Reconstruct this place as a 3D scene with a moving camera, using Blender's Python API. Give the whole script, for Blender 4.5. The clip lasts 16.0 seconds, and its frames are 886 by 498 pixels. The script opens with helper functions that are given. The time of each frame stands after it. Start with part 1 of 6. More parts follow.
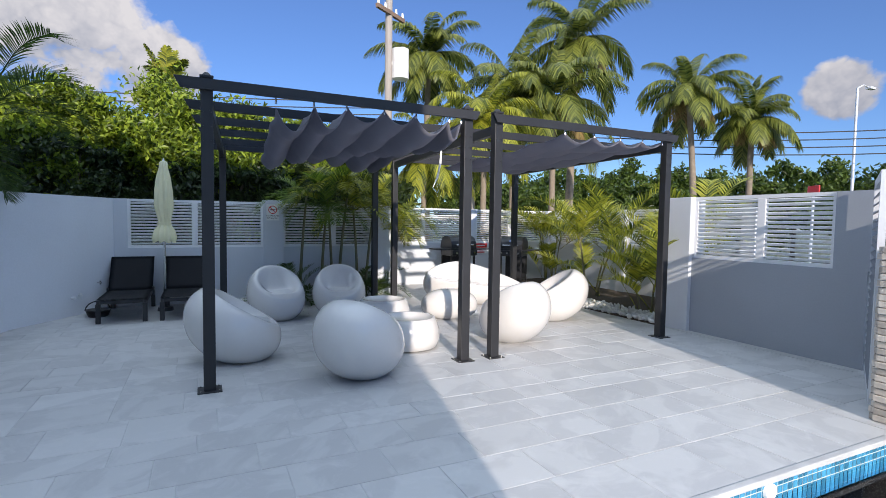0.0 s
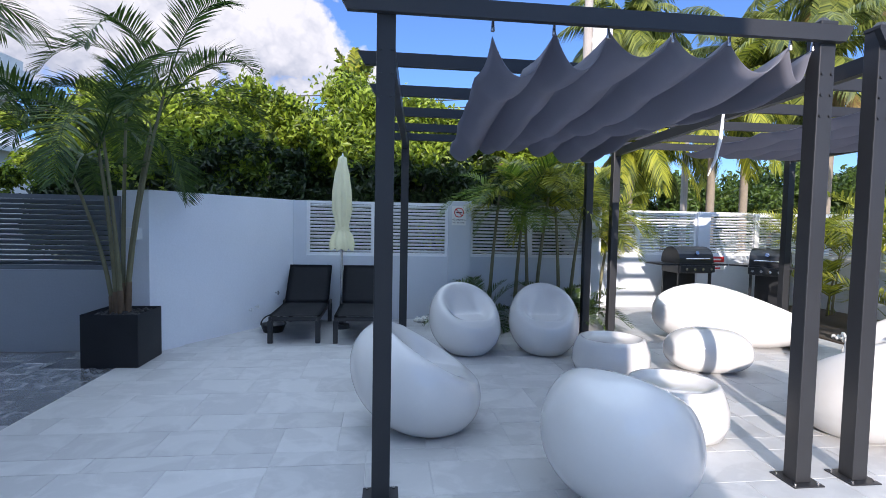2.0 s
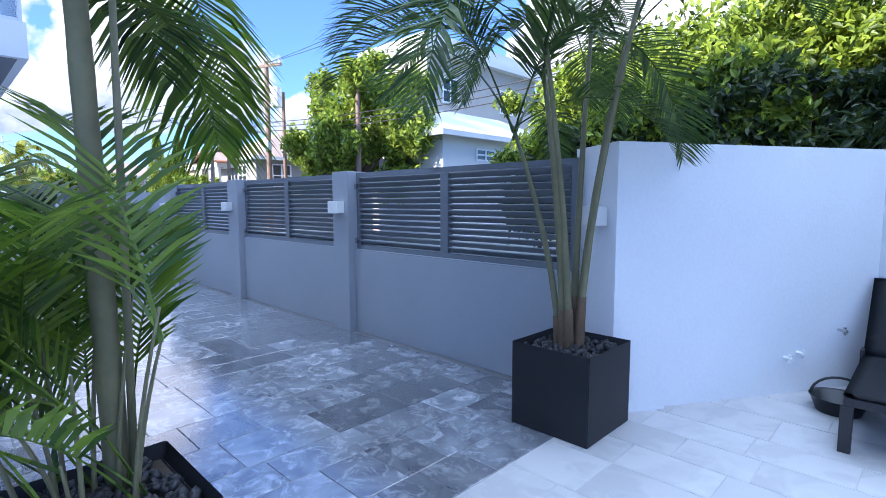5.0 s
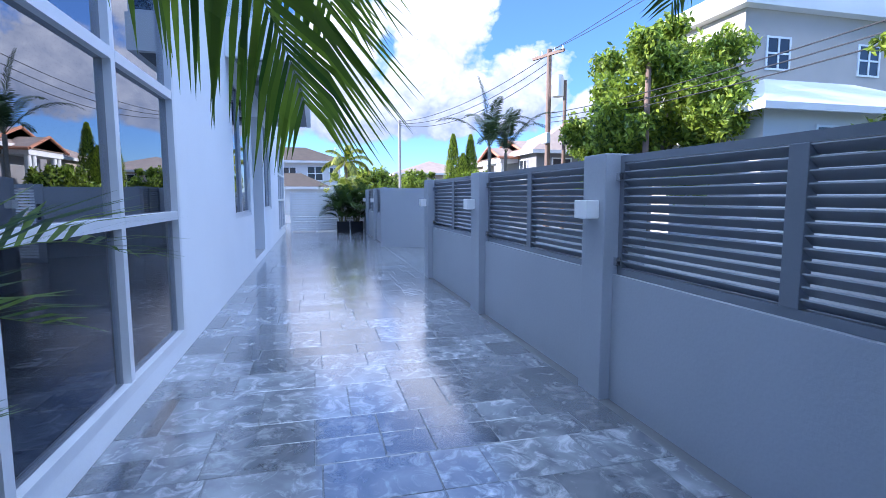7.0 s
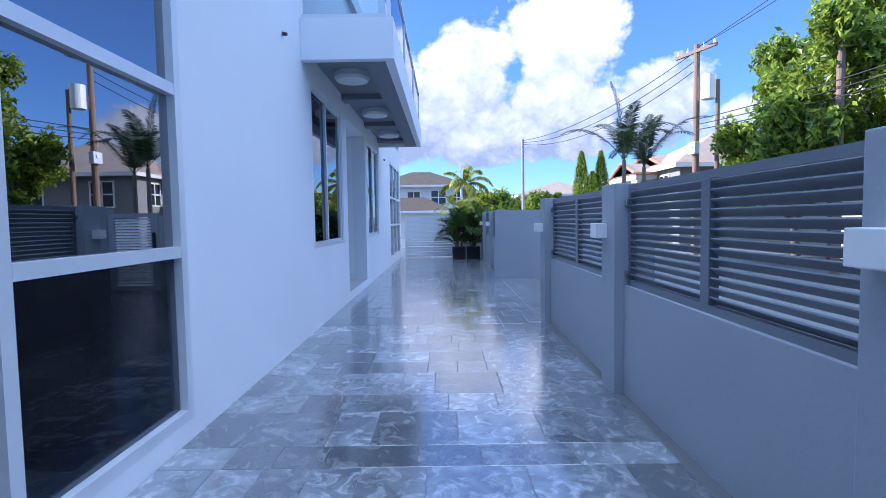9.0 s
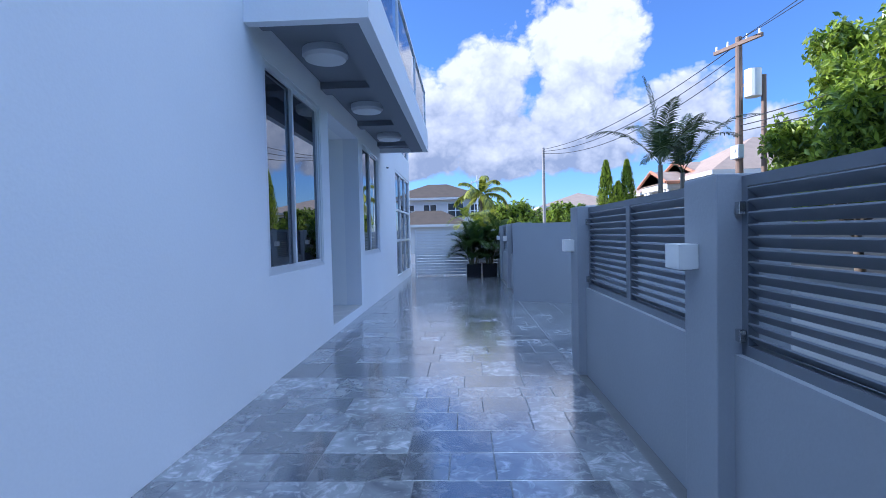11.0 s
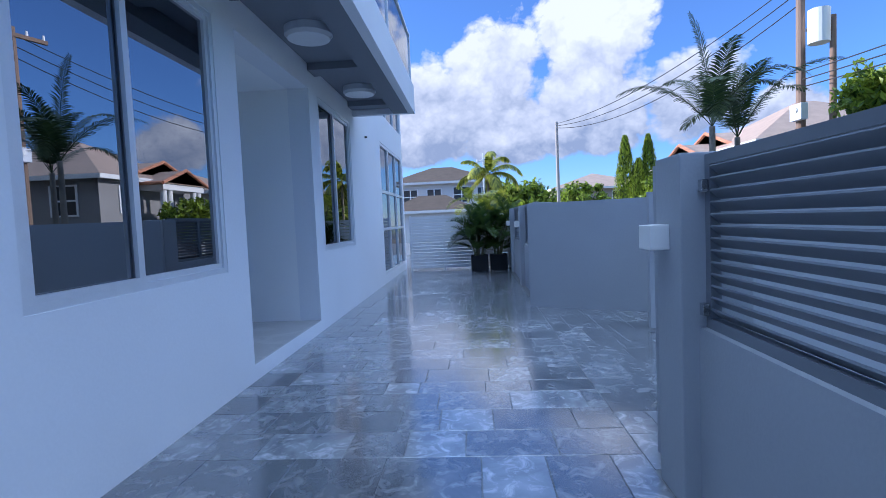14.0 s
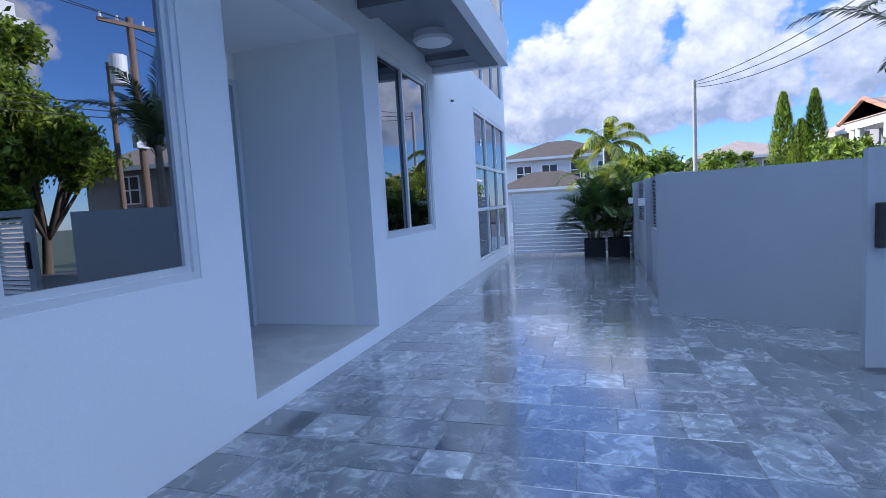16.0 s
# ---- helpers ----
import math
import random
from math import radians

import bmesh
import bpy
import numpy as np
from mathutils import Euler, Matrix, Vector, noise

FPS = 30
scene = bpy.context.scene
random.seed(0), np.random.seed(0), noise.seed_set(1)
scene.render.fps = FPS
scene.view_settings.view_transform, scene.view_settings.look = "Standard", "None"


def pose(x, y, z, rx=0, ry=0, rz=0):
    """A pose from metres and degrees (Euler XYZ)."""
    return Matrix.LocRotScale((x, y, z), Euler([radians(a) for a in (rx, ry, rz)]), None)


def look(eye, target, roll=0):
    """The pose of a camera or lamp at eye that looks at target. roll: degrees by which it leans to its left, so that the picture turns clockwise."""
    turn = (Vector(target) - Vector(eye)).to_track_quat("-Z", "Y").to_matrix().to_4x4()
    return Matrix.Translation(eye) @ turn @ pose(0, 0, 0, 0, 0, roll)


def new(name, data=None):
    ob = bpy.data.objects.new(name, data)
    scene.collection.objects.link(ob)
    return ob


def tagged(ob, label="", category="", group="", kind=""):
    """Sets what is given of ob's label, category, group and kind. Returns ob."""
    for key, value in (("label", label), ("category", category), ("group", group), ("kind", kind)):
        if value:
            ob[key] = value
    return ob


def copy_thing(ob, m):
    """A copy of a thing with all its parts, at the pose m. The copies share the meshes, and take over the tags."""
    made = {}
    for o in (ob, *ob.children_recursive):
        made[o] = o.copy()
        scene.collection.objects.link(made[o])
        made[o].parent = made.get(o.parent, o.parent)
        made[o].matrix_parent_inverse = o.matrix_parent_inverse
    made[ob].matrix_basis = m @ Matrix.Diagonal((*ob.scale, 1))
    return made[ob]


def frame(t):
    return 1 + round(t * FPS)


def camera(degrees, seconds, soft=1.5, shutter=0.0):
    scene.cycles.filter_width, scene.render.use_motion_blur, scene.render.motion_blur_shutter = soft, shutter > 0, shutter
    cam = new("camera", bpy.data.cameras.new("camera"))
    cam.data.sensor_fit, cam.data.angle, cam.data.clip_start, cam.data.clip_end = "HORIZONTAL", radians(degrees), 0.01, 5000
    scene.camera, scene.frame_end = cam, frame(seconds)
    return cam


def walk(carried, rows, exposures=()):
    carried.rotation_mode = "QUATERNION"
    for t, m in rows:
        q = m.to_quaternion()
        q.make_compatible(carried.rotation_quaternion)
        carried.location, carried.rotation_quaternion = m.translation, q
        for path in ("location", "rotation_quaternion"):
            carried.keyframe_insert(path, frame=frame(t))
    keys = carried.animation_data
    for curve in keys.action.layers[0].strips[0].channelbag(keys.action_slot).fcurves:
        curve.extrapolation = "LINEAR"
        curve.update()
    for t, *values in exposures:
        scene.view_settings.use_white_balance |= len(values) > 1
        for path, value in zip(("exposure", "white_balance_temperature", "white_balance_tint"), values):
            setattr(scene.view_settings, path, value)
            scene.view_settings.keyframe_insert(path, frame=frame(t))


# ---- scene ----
cam = camera(82.4, 16.0, soft=0.8)
PATH = [
    (0, (-0.051, 0.122, 1.527), (0.809, 1.924, 1.418), 0.8),
    (0.5, (-0.013, 0.65, 1.54), (0.788, 2.479, 1.423), 0.9),
    (1, (0.026, 1.161, 1.548), (0.711, 3.037, 1.432), 1.1),
    (1.5, (0.026, 1.692, 1.539), (0.519, 3.628, 1.43), 1.2),
    (2, (0.006, 2.236, 1.537), (0.235, 4.22, 1.433), 1.1),
    (2.5, (-0.097, 2.767, 1.536), (-0.151, 4.763, 1.424), 0.9),
    (3, (-0.269, 3.26, 1.502), (-0.58, 5.232, 1.384), 0.8),
    (3.5, (-0.421, 3.729, 1.479), (-1.021, 5.631, 1.341), 0.4),
    (4, (-0.617, 4.186, 1.463), (-1.487, 5.98, 1.3), 0.2),
    (4.5, (-0.826, 4.625, 1.461), (-1.974, 6.253, 1.28), -0.1),
    (5, (-1.079, 5.017, 1.449), (-2.474, 6.438, 1.263), -0.1),
    (5.2, (-1.192, 5.155, 1.447), (-2.663, 6.498, 1.263), -0.2),
    (7.3, (-2.787, 6.414, 1.487), (-4.745, 6.774, 1.295), -0.1),
    (7.5, (-2.95, 6.485, 1.487), (-4.922, 6.771, 1.31), -0.2),
    (8, (-3.368, 6.645, 1.505), (-5.357, 6.788, 1.345), -0.7),
    (8.5, (-3.814, 6.749, 1.506), (-5.808, 6.797, 1.368), -0.9),
    (9, (-4.293, 6.834, 1.502), (-6.289, 6.83, 1.387), -0.9),
    (9.5, (-4.758, 6.912, 1.518), (-6.756, 6.88, 1.423), -1.0),
    (10, (-5.206, 6.981, 1.532), (-7.204, 6.921, 1.459), -1.2),
    (12.5, (-7.522, 7.173, 1.531), (-9.519, 7.068, 1.46), -1.5),
    (13, (-8.007, 7.205, 1.54), (-10.003, 7.097, 1.456), -1.9),
    (13.5, (-8.487, 7.225, 1.523), (-10.482, 7.117, 1.431), -2.1),
    (14, (-8.956, 7.26, 1.508), (-10.949, 7.137, 1.395), -2.5),
    (14.5, (-9.429, 7.32, 1.494), (-11.417, 7.148, 1.366), -2.7),
    (15, (-9.877, 7.38, 1.497), (-11.855, 7.126, 1.342), -2.8),
    (15.5, (-10.315, 7.425, 1.50), (-12.268, 7.044, 1.337), -3.0),
    (16, (-10.754, 7.455, 1.502), (-12.66, 6.873, 1.328), -3.3),
]
walk(cam, [(t, look(eye, target, roll)) for t, eye, target, roll in PATH],
     exposures=[(0, 0.14, 6400, 14), (2.0, 0.55, 6150, 16), (3.5, 1.16, 5850, 17), (5, 1.5, 5650, 19), (7.5, 1.22, 5420, 19), (10, 0.95, 5350, 17), (12.5, 0.6, 5250, 15), (16, 0.82, 5450, 17)])

# ---- world, sun, exposure ----
SKY_TINT, HAZE = (0.68, 0.8, 1.02), (0.28, 0.34, 0.44)
SUN_AZ, SUN_EL = Vector((-0.21, -0.978)), radians(20)
to_sun = Vector((SUN_AZ.x * math.cos(SUN_EL), SUN_AZ.y * math.cos(SUN_EL), math.sin(SUN_EL))).normalized()
world = bpy.data.worlds.new("world")
scene.world = world
world.use_nodes = True
wt = world.node_tree
wt.nodes.clear()


def wnode(kind, **kw):
    n = wt.nodes.new(kind)
    for k, v in kw.items():
        n.inputs[k].default_value = v
    return n


def wmath(op, a, b=None, clamp=False):
    n = wt.nodes.new("ShaderNodeMath")
    n.operation, n.use_clamp = op, clamp
    for i, v in enumerate((a, b)):
        if v is None:
            continue
        if isinstance(v, (int, float)):
            n.inputs[i].default_value = v
        else:
            wt.links.new(v, n.inputs[i])
    return n.outputs[0]


sky = wt.nodes.new("ShaderNodeTexSky")
sky.sky_type, sky.sun_disc = "NISHITA", False
sky.sun_elevation, sky.sun_rotation = SUN_EL, math.atan2(SUN_AZ.x, SUN_AZ.y)
sky.air_density, sky.dust_density, sky.ozone_density = 1.0, 0.0, 5.0
coords = wt.nodes.new("ShaderNodeTexCoord")
sep = wt.nodes.new("ShaderNodeSeparateXYZ")
wt.links.new(coords.outputs["Generated"], sep.inputs[0])
# cumulus: heaped billows standing in towers over the west, a bank in the north, thin elsewhere but for a bright cover
# added overhead, out of view
scale_up = wt.nodes.new("ShaderNodeVectorMath")
scale_up.operation = "MULTIPLY"
scale_up.inputs[1].default_value = (1.0, 1.0, 1.15)
wt.links.new(coords.outputs["Generated"], scale_up.inputs[0])


def billow(offset):
    """Round heaps at several sizes, read a little away from the view direction."""
    shift = wt.nodes.new("ShaderNodeVectorMath")
    shift.operation = "ADD"
    shift.inputs[1].default_value = offset
    wt.links.new(scale_up.outputs[0], shift.inputs[0])
    wob = wnode("ShaderNodeTexNoise", Scale=9.0, Detail=4.0, Roughness=0.6)
    wt.links.new(shift.outputs[0], wob.inputs["Vector"])
    warp = wt.nodes.new("ShaderNodeVectorMath")
    warp.operation = "MULTIPLY_ADD"
    warp.inputs[1].default_value = (0.07, 0.07, 0.07)
    wt.links.new(wob.outputs["Color"], warp.inputs[0])
    wt.links.new(shift.outputs[0], warp.inputs[2])
    v = wnode("ShaderNodeTexVoronoi", Scale=9.0, Detail=3.5, Roughness=0.55, Lacunarity=2.3)
    v.feature, v.normalize = "F1", True
    wt.links.new(warp.outputs[0], v.inputs["Vector"])
    return wmath("SUBTRACT", 1.0, wmath("MULTIPLY", v.outputs["Distance"], 1.6))


puffs = billow((0.0, 0.0, 0.0))
puffs_lit = billow((0.0, -0.012, 0.03))
fine = wnode("ShaderNodeTexNoise", Scale=26.0, Detail=6.0, Roughness=0.6)
wt.links.new(scale_up.outputs[0], fine.inputs["Vector"])
bank = wnode("ShaderNodeTexNoise", Scale=2.1, Detail=3.0, Roughness=0.5)
wt.links.new(scale_up.outputs[0], bank.inputs["Vector"])


def heap(azimuth, elevation, width):
    az, el = radians(azimuth), radians(elevation)
    d = wt.nodes.new("ShaderNodeVectorMath")
    d.operation = "DISTANCE"
    wt.links.new(coords.outputs["Generated"], d.inputs[0])
    d.inputs[1].default_value = (math.cos(az) * math.cos(el), math.sin(az) * math.cos(el), math.sin(el))
    return wmath("SUBTRACT", 1.0, wmath("DIVIDE", d.outputs["Value"], width), True)


HEAPS = ((166, 19, 0.17), (167, 11, 0.2), (177, 16, 0.16), (176, 9, 0.18), (185, 10, 0.2), (157, 11, 0.14), (149, 8, 0.1), (196, 14, 0.22),
         (112, 20, 0.24), (102, 19, 0.22), (121, 17, 0.16), (93, 14, 0.12), (27, 12, 0.075), (60, 34, 0.2))
mass = 0.0
for spec in HEAPS:
    mass = wmath("MAXIMUM", heap(*spec), mass)
base_gap = wmath("MULTIPLY", wmath("MULTIPLY", wmath("SUBTRACT", 0.125, sep.outputs["Z"]), 14.0, True), -0.7)
# unseen cloud cover added overhead to brighten everything in shade
zenith = wmath("MULTIPLY", wmath("SUBTRACT", sep.outputs["Z"], 0.5), 3.6, True)
high = wmath("MULTIPLY", zenith, wmath("ADD", wmath("MULTIPLY", bank.outputs["Fac"], 0.5), 0.45))
rough_edge = wmath("ADD", wmath("MULTIPLY", wmath("SUBTRACT", puffs, 0.5), 0.75), wmath("MULTIPLY", wmath("SUBTRACT", fine.outputs["Fac"], 0.5), 0.28))
field = wmath("ADD", wmath("ADD", wmath("MULTIPLY", mass, 1.0), rough_edge), wmath("ADD", base_gap, high))
cover = wmath("MULTIPLY", wmath("SUBTRACT", field, 0.36), 7.0, True)
cloud_col = wt.nodes.new("ShaderNodeValToRGB")
cloud_col.color_ramp.elements[0].color = (0.36, 0.42, 0.55, 1)
cloud_col.color_ramp.elements[1].color = (1.0, 0.98, 0.98, 1)
relief = wmath("MULTIPLY", wmath("SUBTRACT", puffs, puffs_lit), 1.1)
rise = wmath("MULTIPLY", wmath("SUBTRACT", sep.outputs["Z"], 0.1), 3.6)
wt.links.new(wmath("ADD", wmath("ADD", rise, wmath("MULTIPLY", wmath("SUBTRACT", puffs, 0.5), 0.7)), wmath("ADD", relief, 0.08), True), cloud_col.inputs[0])
cloud_gain = wt.nodes.new("ShaderNodeVectorMath")
cloud_gain.operation = "SCALE"
facing = wmath("ADD", wmath("MULTIPLY", wmath("MAXIMUM", sep.outputs["Y"], 0.0), 0.6), 5.1)
wt.links.new(wmath("ADD", wmath("MULTIPLY", zenith, 5.6), facing), cloud_gain.inputs["Scale"])
# blue tint of the added overhead cover, to cool the shaded walls
overhead = wt.nodes.new("ShaderNodeMix")
overhead.data_type = "RGBA"
wt.links.new(zenith, overhead.inputs["Factor"])
overhead.inputs["A"].default_value = (1.0, 1.0, 1.0, 1)
overhead.inputs["B"].default_value = (0.78, 1.0, 1.22, 1)
blue_veil = wt.nodes.new("ShaderNodeVectorMath")
blue_veil.operation = "MULTIPLY"
wt.links.new(cloud_col.outputs[0], blue_veil.inputs[0])
wt.links.new(overhead.outputs["Result"], blue_veil.inputs[1])
wt.links.new(blue_veil.outputs[0], cloud_gain.inputs[0])
mixer = wt.nodes.new("ShaderNodeMix")
mixer.data_type = "RGBA"
wt.links.new(cover, mixer.inputs["Factor"])
tint = wt.nodes.new("ShaderNodeVectorMath")
tint.operation = "MULTIPLY_ADD"
tint.inputs[2].default_value = HAZE
tint.inputs[1].default_value = SKY_TINT
wt.links.new(sky.outputs[0], tint.inputs[0])
wt.links.new(tint.outputs[0], mixer.inputs["A"])
wt.links.new(cloud_gain.outputs[0], mixer.inputs["B"])
backg = wnode("ShaderNodeBackground", Strength=0.12)
wt.links.new(mixer.outputs["Result"], backg.inputs["Color"])
wout = wt.nodes.new("ShaderNodeOutputWorld")
wt.links.new(backg.outputs[0], wout.inputs[0])

sun = new("sun", bpy.data.lights.new("sun", "SUN"))
sun.data.energy, sun.data.angle, sun.data.color = 4.9, radians(0.6), (1.0, 0.9, 0.78)
sun.matrix_world = look((0, 0, 30), Vector((0, 0, 30)) - to_sun)


# ---- materials ----
def material(name, color, rough=0.6, metal=0.0, vary=0.12, scale=6.0, fine=60.0, bump=0.1, spec=0.5, random_tint=0.0, island=False, coat=0.0, stretch=(1, 1, 1)):
    """A surface with broad stains, fine grain and slight relief."""
    m = bpy.data.materials.new(name)
    m.use_nodes = True
    nt = m.node_tree
    b = nt.nodes["Principled BSDF"]
    b.inputs["Metallic"].default_value = metal
    b.inputs["Specular IOR Level"].default_value = spec
    b.inputs["Coat Weight"].default_value = coat
    b.inputs["Coat Roughness"].default_value = 0.05
    tc = nt.nodes.new("ShaderNodeTexCoord")
    mp = nt.nodes.new("ShaderNodeMapping")
    mp.inputs["Scale"].default_value = stretch
    nt.links.new(tc.outputs["Object"], mp.inputs[0])
    broad = nt.nodes.new("ShaderNodeTexNoise")
    broad.inputs["Scale"].default_value, broad.inputs["Detail"].default_value = scale, 5
    grain = nt.nodes.new("ShaderNodeTexNoise")
    grain.inputs["Scale"].default_value, grain.inputs["Detail"].default_value = fine, 3
    for n in (broad, grain):
        nt.links.new(mp.outputs[0], n.inputs["Vector"])
    mix = nt.nodes.new("ShaderNodeMath")
    mix.operation = "MULTIPLY_ADD"
    mix.inputs[1].default_value = 0.7
    nt.links.new(broad.outputs["Fac"], mix.inputs[0])
    g2 = nt.nodes.new("ShaderNodeMath")
    g2.operation = "MULTIPLY"
    g2.inputs[1].default_value = 0.3
    nt.links.new(grain.outputs["Fac"], g2.inputs[0])
    nt.links.new(g2.outputs[0], mix.inputs[2])
    fac = mix.outputs[0]
    if random_tint:
        if island:
            src = nt.nodes.new("ShaderNodeNewGeometry").outputs["Random Per Island"]
        else:
            src = nt.nodes.new("ShaderNodeObjectInfo").outputs["Random"]
        add = nt.nodes.new("ShaderNodeMath")
        add.operation = "MULTIPLY_ADD"
        add.inputs[1].default_value = random_tint
        nt.links.new(src, add.inputs[0])
        nt.links.new(fac, add.inputs[2])
        sub = nt.nodes.new("ShaderNodeMath")
        sub.operation = "SUBTRACT"
        sub.inputs[1].default_value = random_tint / 2
        nt.links.new(add.outputs[0], sub.inputs[0])
        fac = sub.outputs[0]
    ramp = nt.nodes.new("ShaderNodeValToRGB")
    c = Vector(color)
    ramp.color_ramp.elements[0].position, ramp.color_ramp.elements[1].position = 0.25, 0.75
    ramp.color_ramp.elements[0].color = (*(c * (1 - vary)), 1)
    ramp.color_ramp.elements[1].color = (*[min(1, v) for v in c * (1 + vary)], 1)
    nt.links.new(fac, ramp.inputs[0])
    nt.links.new(ramp.outputs[0], b.inputs["Base Color"])
    rr = nt.nodes.new("ShaderNodeMapRange")
    rr.inputs["To Min"].default_value, rr.inputs["To Max"].default_value = max(0.02, rough - 0.08), min(1, rough + 0.08)
    nt.links.new(broad.outputs["Fac"], rr.inputs["Value"])
    nt.links.new(rr.outputs[0], b.inputs["Roughness"])
    if bump:
        bp = nt.nodes.new("ShaderNodeBump")
        bp.inputs["Strength"].default_value, bp.inputs["Distance"].default_value = bump, 0.01
        nt.links.new(grain.outputs["Fac"], bp.inputs["Height"])
        nt.links.new(bp.outputs[0], b.inputs["Normal"])
    return m


def leaf_material(name, dark, light, rough=0.45, trans=0.35):
    m = bpy.data.materials.new(name)
    m.use_nodes = True
    nt = m.node_tree
    b = nt.nodes["Principled BSDF"]
    b.inputs["Roughness"].default_value = rough
    geo = nt.nodes.new("ShaderNodeNewGeometry")
    ramp = nt.nodes.new("ShaderNodeValToRGB")
    ramp.color_ramp.elements[0].color, ramp.color_ramp.elements[1].color = (*dark, 1), (*light, 1)
    nt.links.new(geo.outputs["Random Per Island"], ramp.inputs[0])
    nt.links.new(ramp.outputs[0], b.inputs["Base Color"])
    tr = nt.nodes.new("ShaderNodeBsdfTranslucent")
    nt.links.new(ramp.outputs[0], tr.inputs[0])
    mx = nt.nodes.new("ShaderNodeMixShader")
    mx.inputs[0].default_value = trans
    nt.links.new(b.outputs[0], mx.inputs[1])
    nt.links.new(tr.outputs[0], mx.inputs[2])
    nt.links.new(mx.outputs[0], nt.nodes["Material Output"].inputs[0])
    return m


def marble_material(name, base, vein, dark, rough, contrast=0.5, scale=1.6, ior=1.5, polish=0.0):
    """Clouded stone with white veins; each tile has its own tone and its own drift."""
    m = bpy.data.materials.new(name)
    m.use_nodes = True
    nt = m.node_tree
    b = nt.nodes["Principled BSDF"]
    tc = nt.nodes.new("ShaderNodeTexCoord")
    b.inputs["IOR"].default_value = ior
    b.inputs["Coat Weight"].default_value, b.inputs["Coat Roughness"].default_value, b.inputs["Coat IOR"].default_value = polish, 0.14, 1.7
    info = nt.nodes.new("ShaderNodeObjectInfo")
    geo = nt.nodes.new("ShaderNodeNewGeometry")
    rnd = nt.nodes.new("ShaderNodeMath")
    rnd.operation = "ADD"
    nt.links.new(info.outputs["Random"], rnd.inputs[0])
    nt.links.new(geo.outputs["Random Per Island"], rnd.inputs[1])
    fr = nt.nodes.new("ShaderNodeMath")
    fr.operation = "FRACT"
    nt.links.new(rnd.outputs[0], fr.inputs[0])
    off = nt.nodes.new("ShaderNodeVectorMath")
    off.operation = "MULTIPLY_ADD"
    off.inputs[1].default_value = (31, 17, 9)
    nt.links.new(fr.outputs[0], off.inputs[0])
    nt.links.new(tc.outputs["Object"], off.inputs[2])
    n1 = nt.nodes.new("ShaderNodeTexNoise")
    n1.inputs["Scale"].default_value, n1.inputs["Detail"].default_value, n1.inputs["Distortion"].default_value = scale, 8, 1.4
    nt.links.new(off.outputs[0], n1.inputs["Vector"])
    n2 = nt.nodes.new("ShaderNodeTexNoise")
    n2.inputs["Scale"].default_value, n2.inputs["Detail"].default_value, n2.inputs["Distortion"].default_value = scale * 2.6, 10, 1.1
    n2.inputs["Roughness"].default_value = 0.68
    nt.links.new(off.outputs[0], n2.inputs["Vector"])
    r1 = nt.nodes.new("ShaderNodeValToRGB")
    r1.color_ramp.elements[0].position, r1.color_ramp.elements[1].position = 0.5 - contrast / 4, 0.5 + contrast / 3
    r1.color_ramp.elements[0].color, r1.color_ramp.elements[1].color = (*dark, 1), (*base, 1)
    nt.links.new(n1.outputs["Fac"], r1.inputs[0])
    r2 = nt.nodes.new("ShaderNodeValToRGB")
    e = r2.color_ramp.elements
    e[0].position, e[1].position = 0.5, 0.78
    e[0].color, e[1].color = (0, 0, 0, 1), (1, 1, 1, 1)
    nt.links.new(n2.outputs["Fac"], r2.inputs[0])
    mx = nt.nodes.new("ShaderNodeMix")
    mx.data_type = "RGBA"
    nt.links.new(r2.outputs[0], mx.inputs["Factor"])
    nt.links.new(r1.outputs[0], mx.inputs["A"])
    mx.inputs["B"].default_value = (*vein, 1)
    tone = nt.nodes.new("ShaderNodeMapRange")
    tone.inputs["To Min"].default_value, tone.inputs["To Max"].default_value = 1 - contrast * 0.55, 1 + contrast * 0.4
    nt.links.new(fr.outputs[0], tone.inputs["Value"])
    sc = nt.nodes.new("ShaderNodeVectorMath")
    sc.operation = "SCALE"
    nt.links.new(mx.outputs["Result"], sc.inputs[0])
    nt.links.new(tone.outputs[0], sc.inputs["Scale"])
    nt.links.new(sc.outputs[0], b.inputs["Base Color"])
    rr = nt.nodes.new("ShaderNodeMapRange")
    rr.inputs["To Min"].default_value, rr.inputs["To Max"].default_value = rough * 0.7, rough * 1.35
    nt.links.new(n2.outputs["Fac"], rr.inputs["Value"])
    nt.links.new(rr.outputs[0], b.inputs["Roughness"])
    bp = nt.nodes.new("ShaderNodeBump")
    bp.inputs["Strength"].default_value, bp.inputs["Distance"].default_value = 0.06, 0.01
    nt.links.new(n1.outputs["Fac"], bp.inputs["Height"])
    nt.links.new(bp.outputs[0], b.inputs["Normal"])
    return m


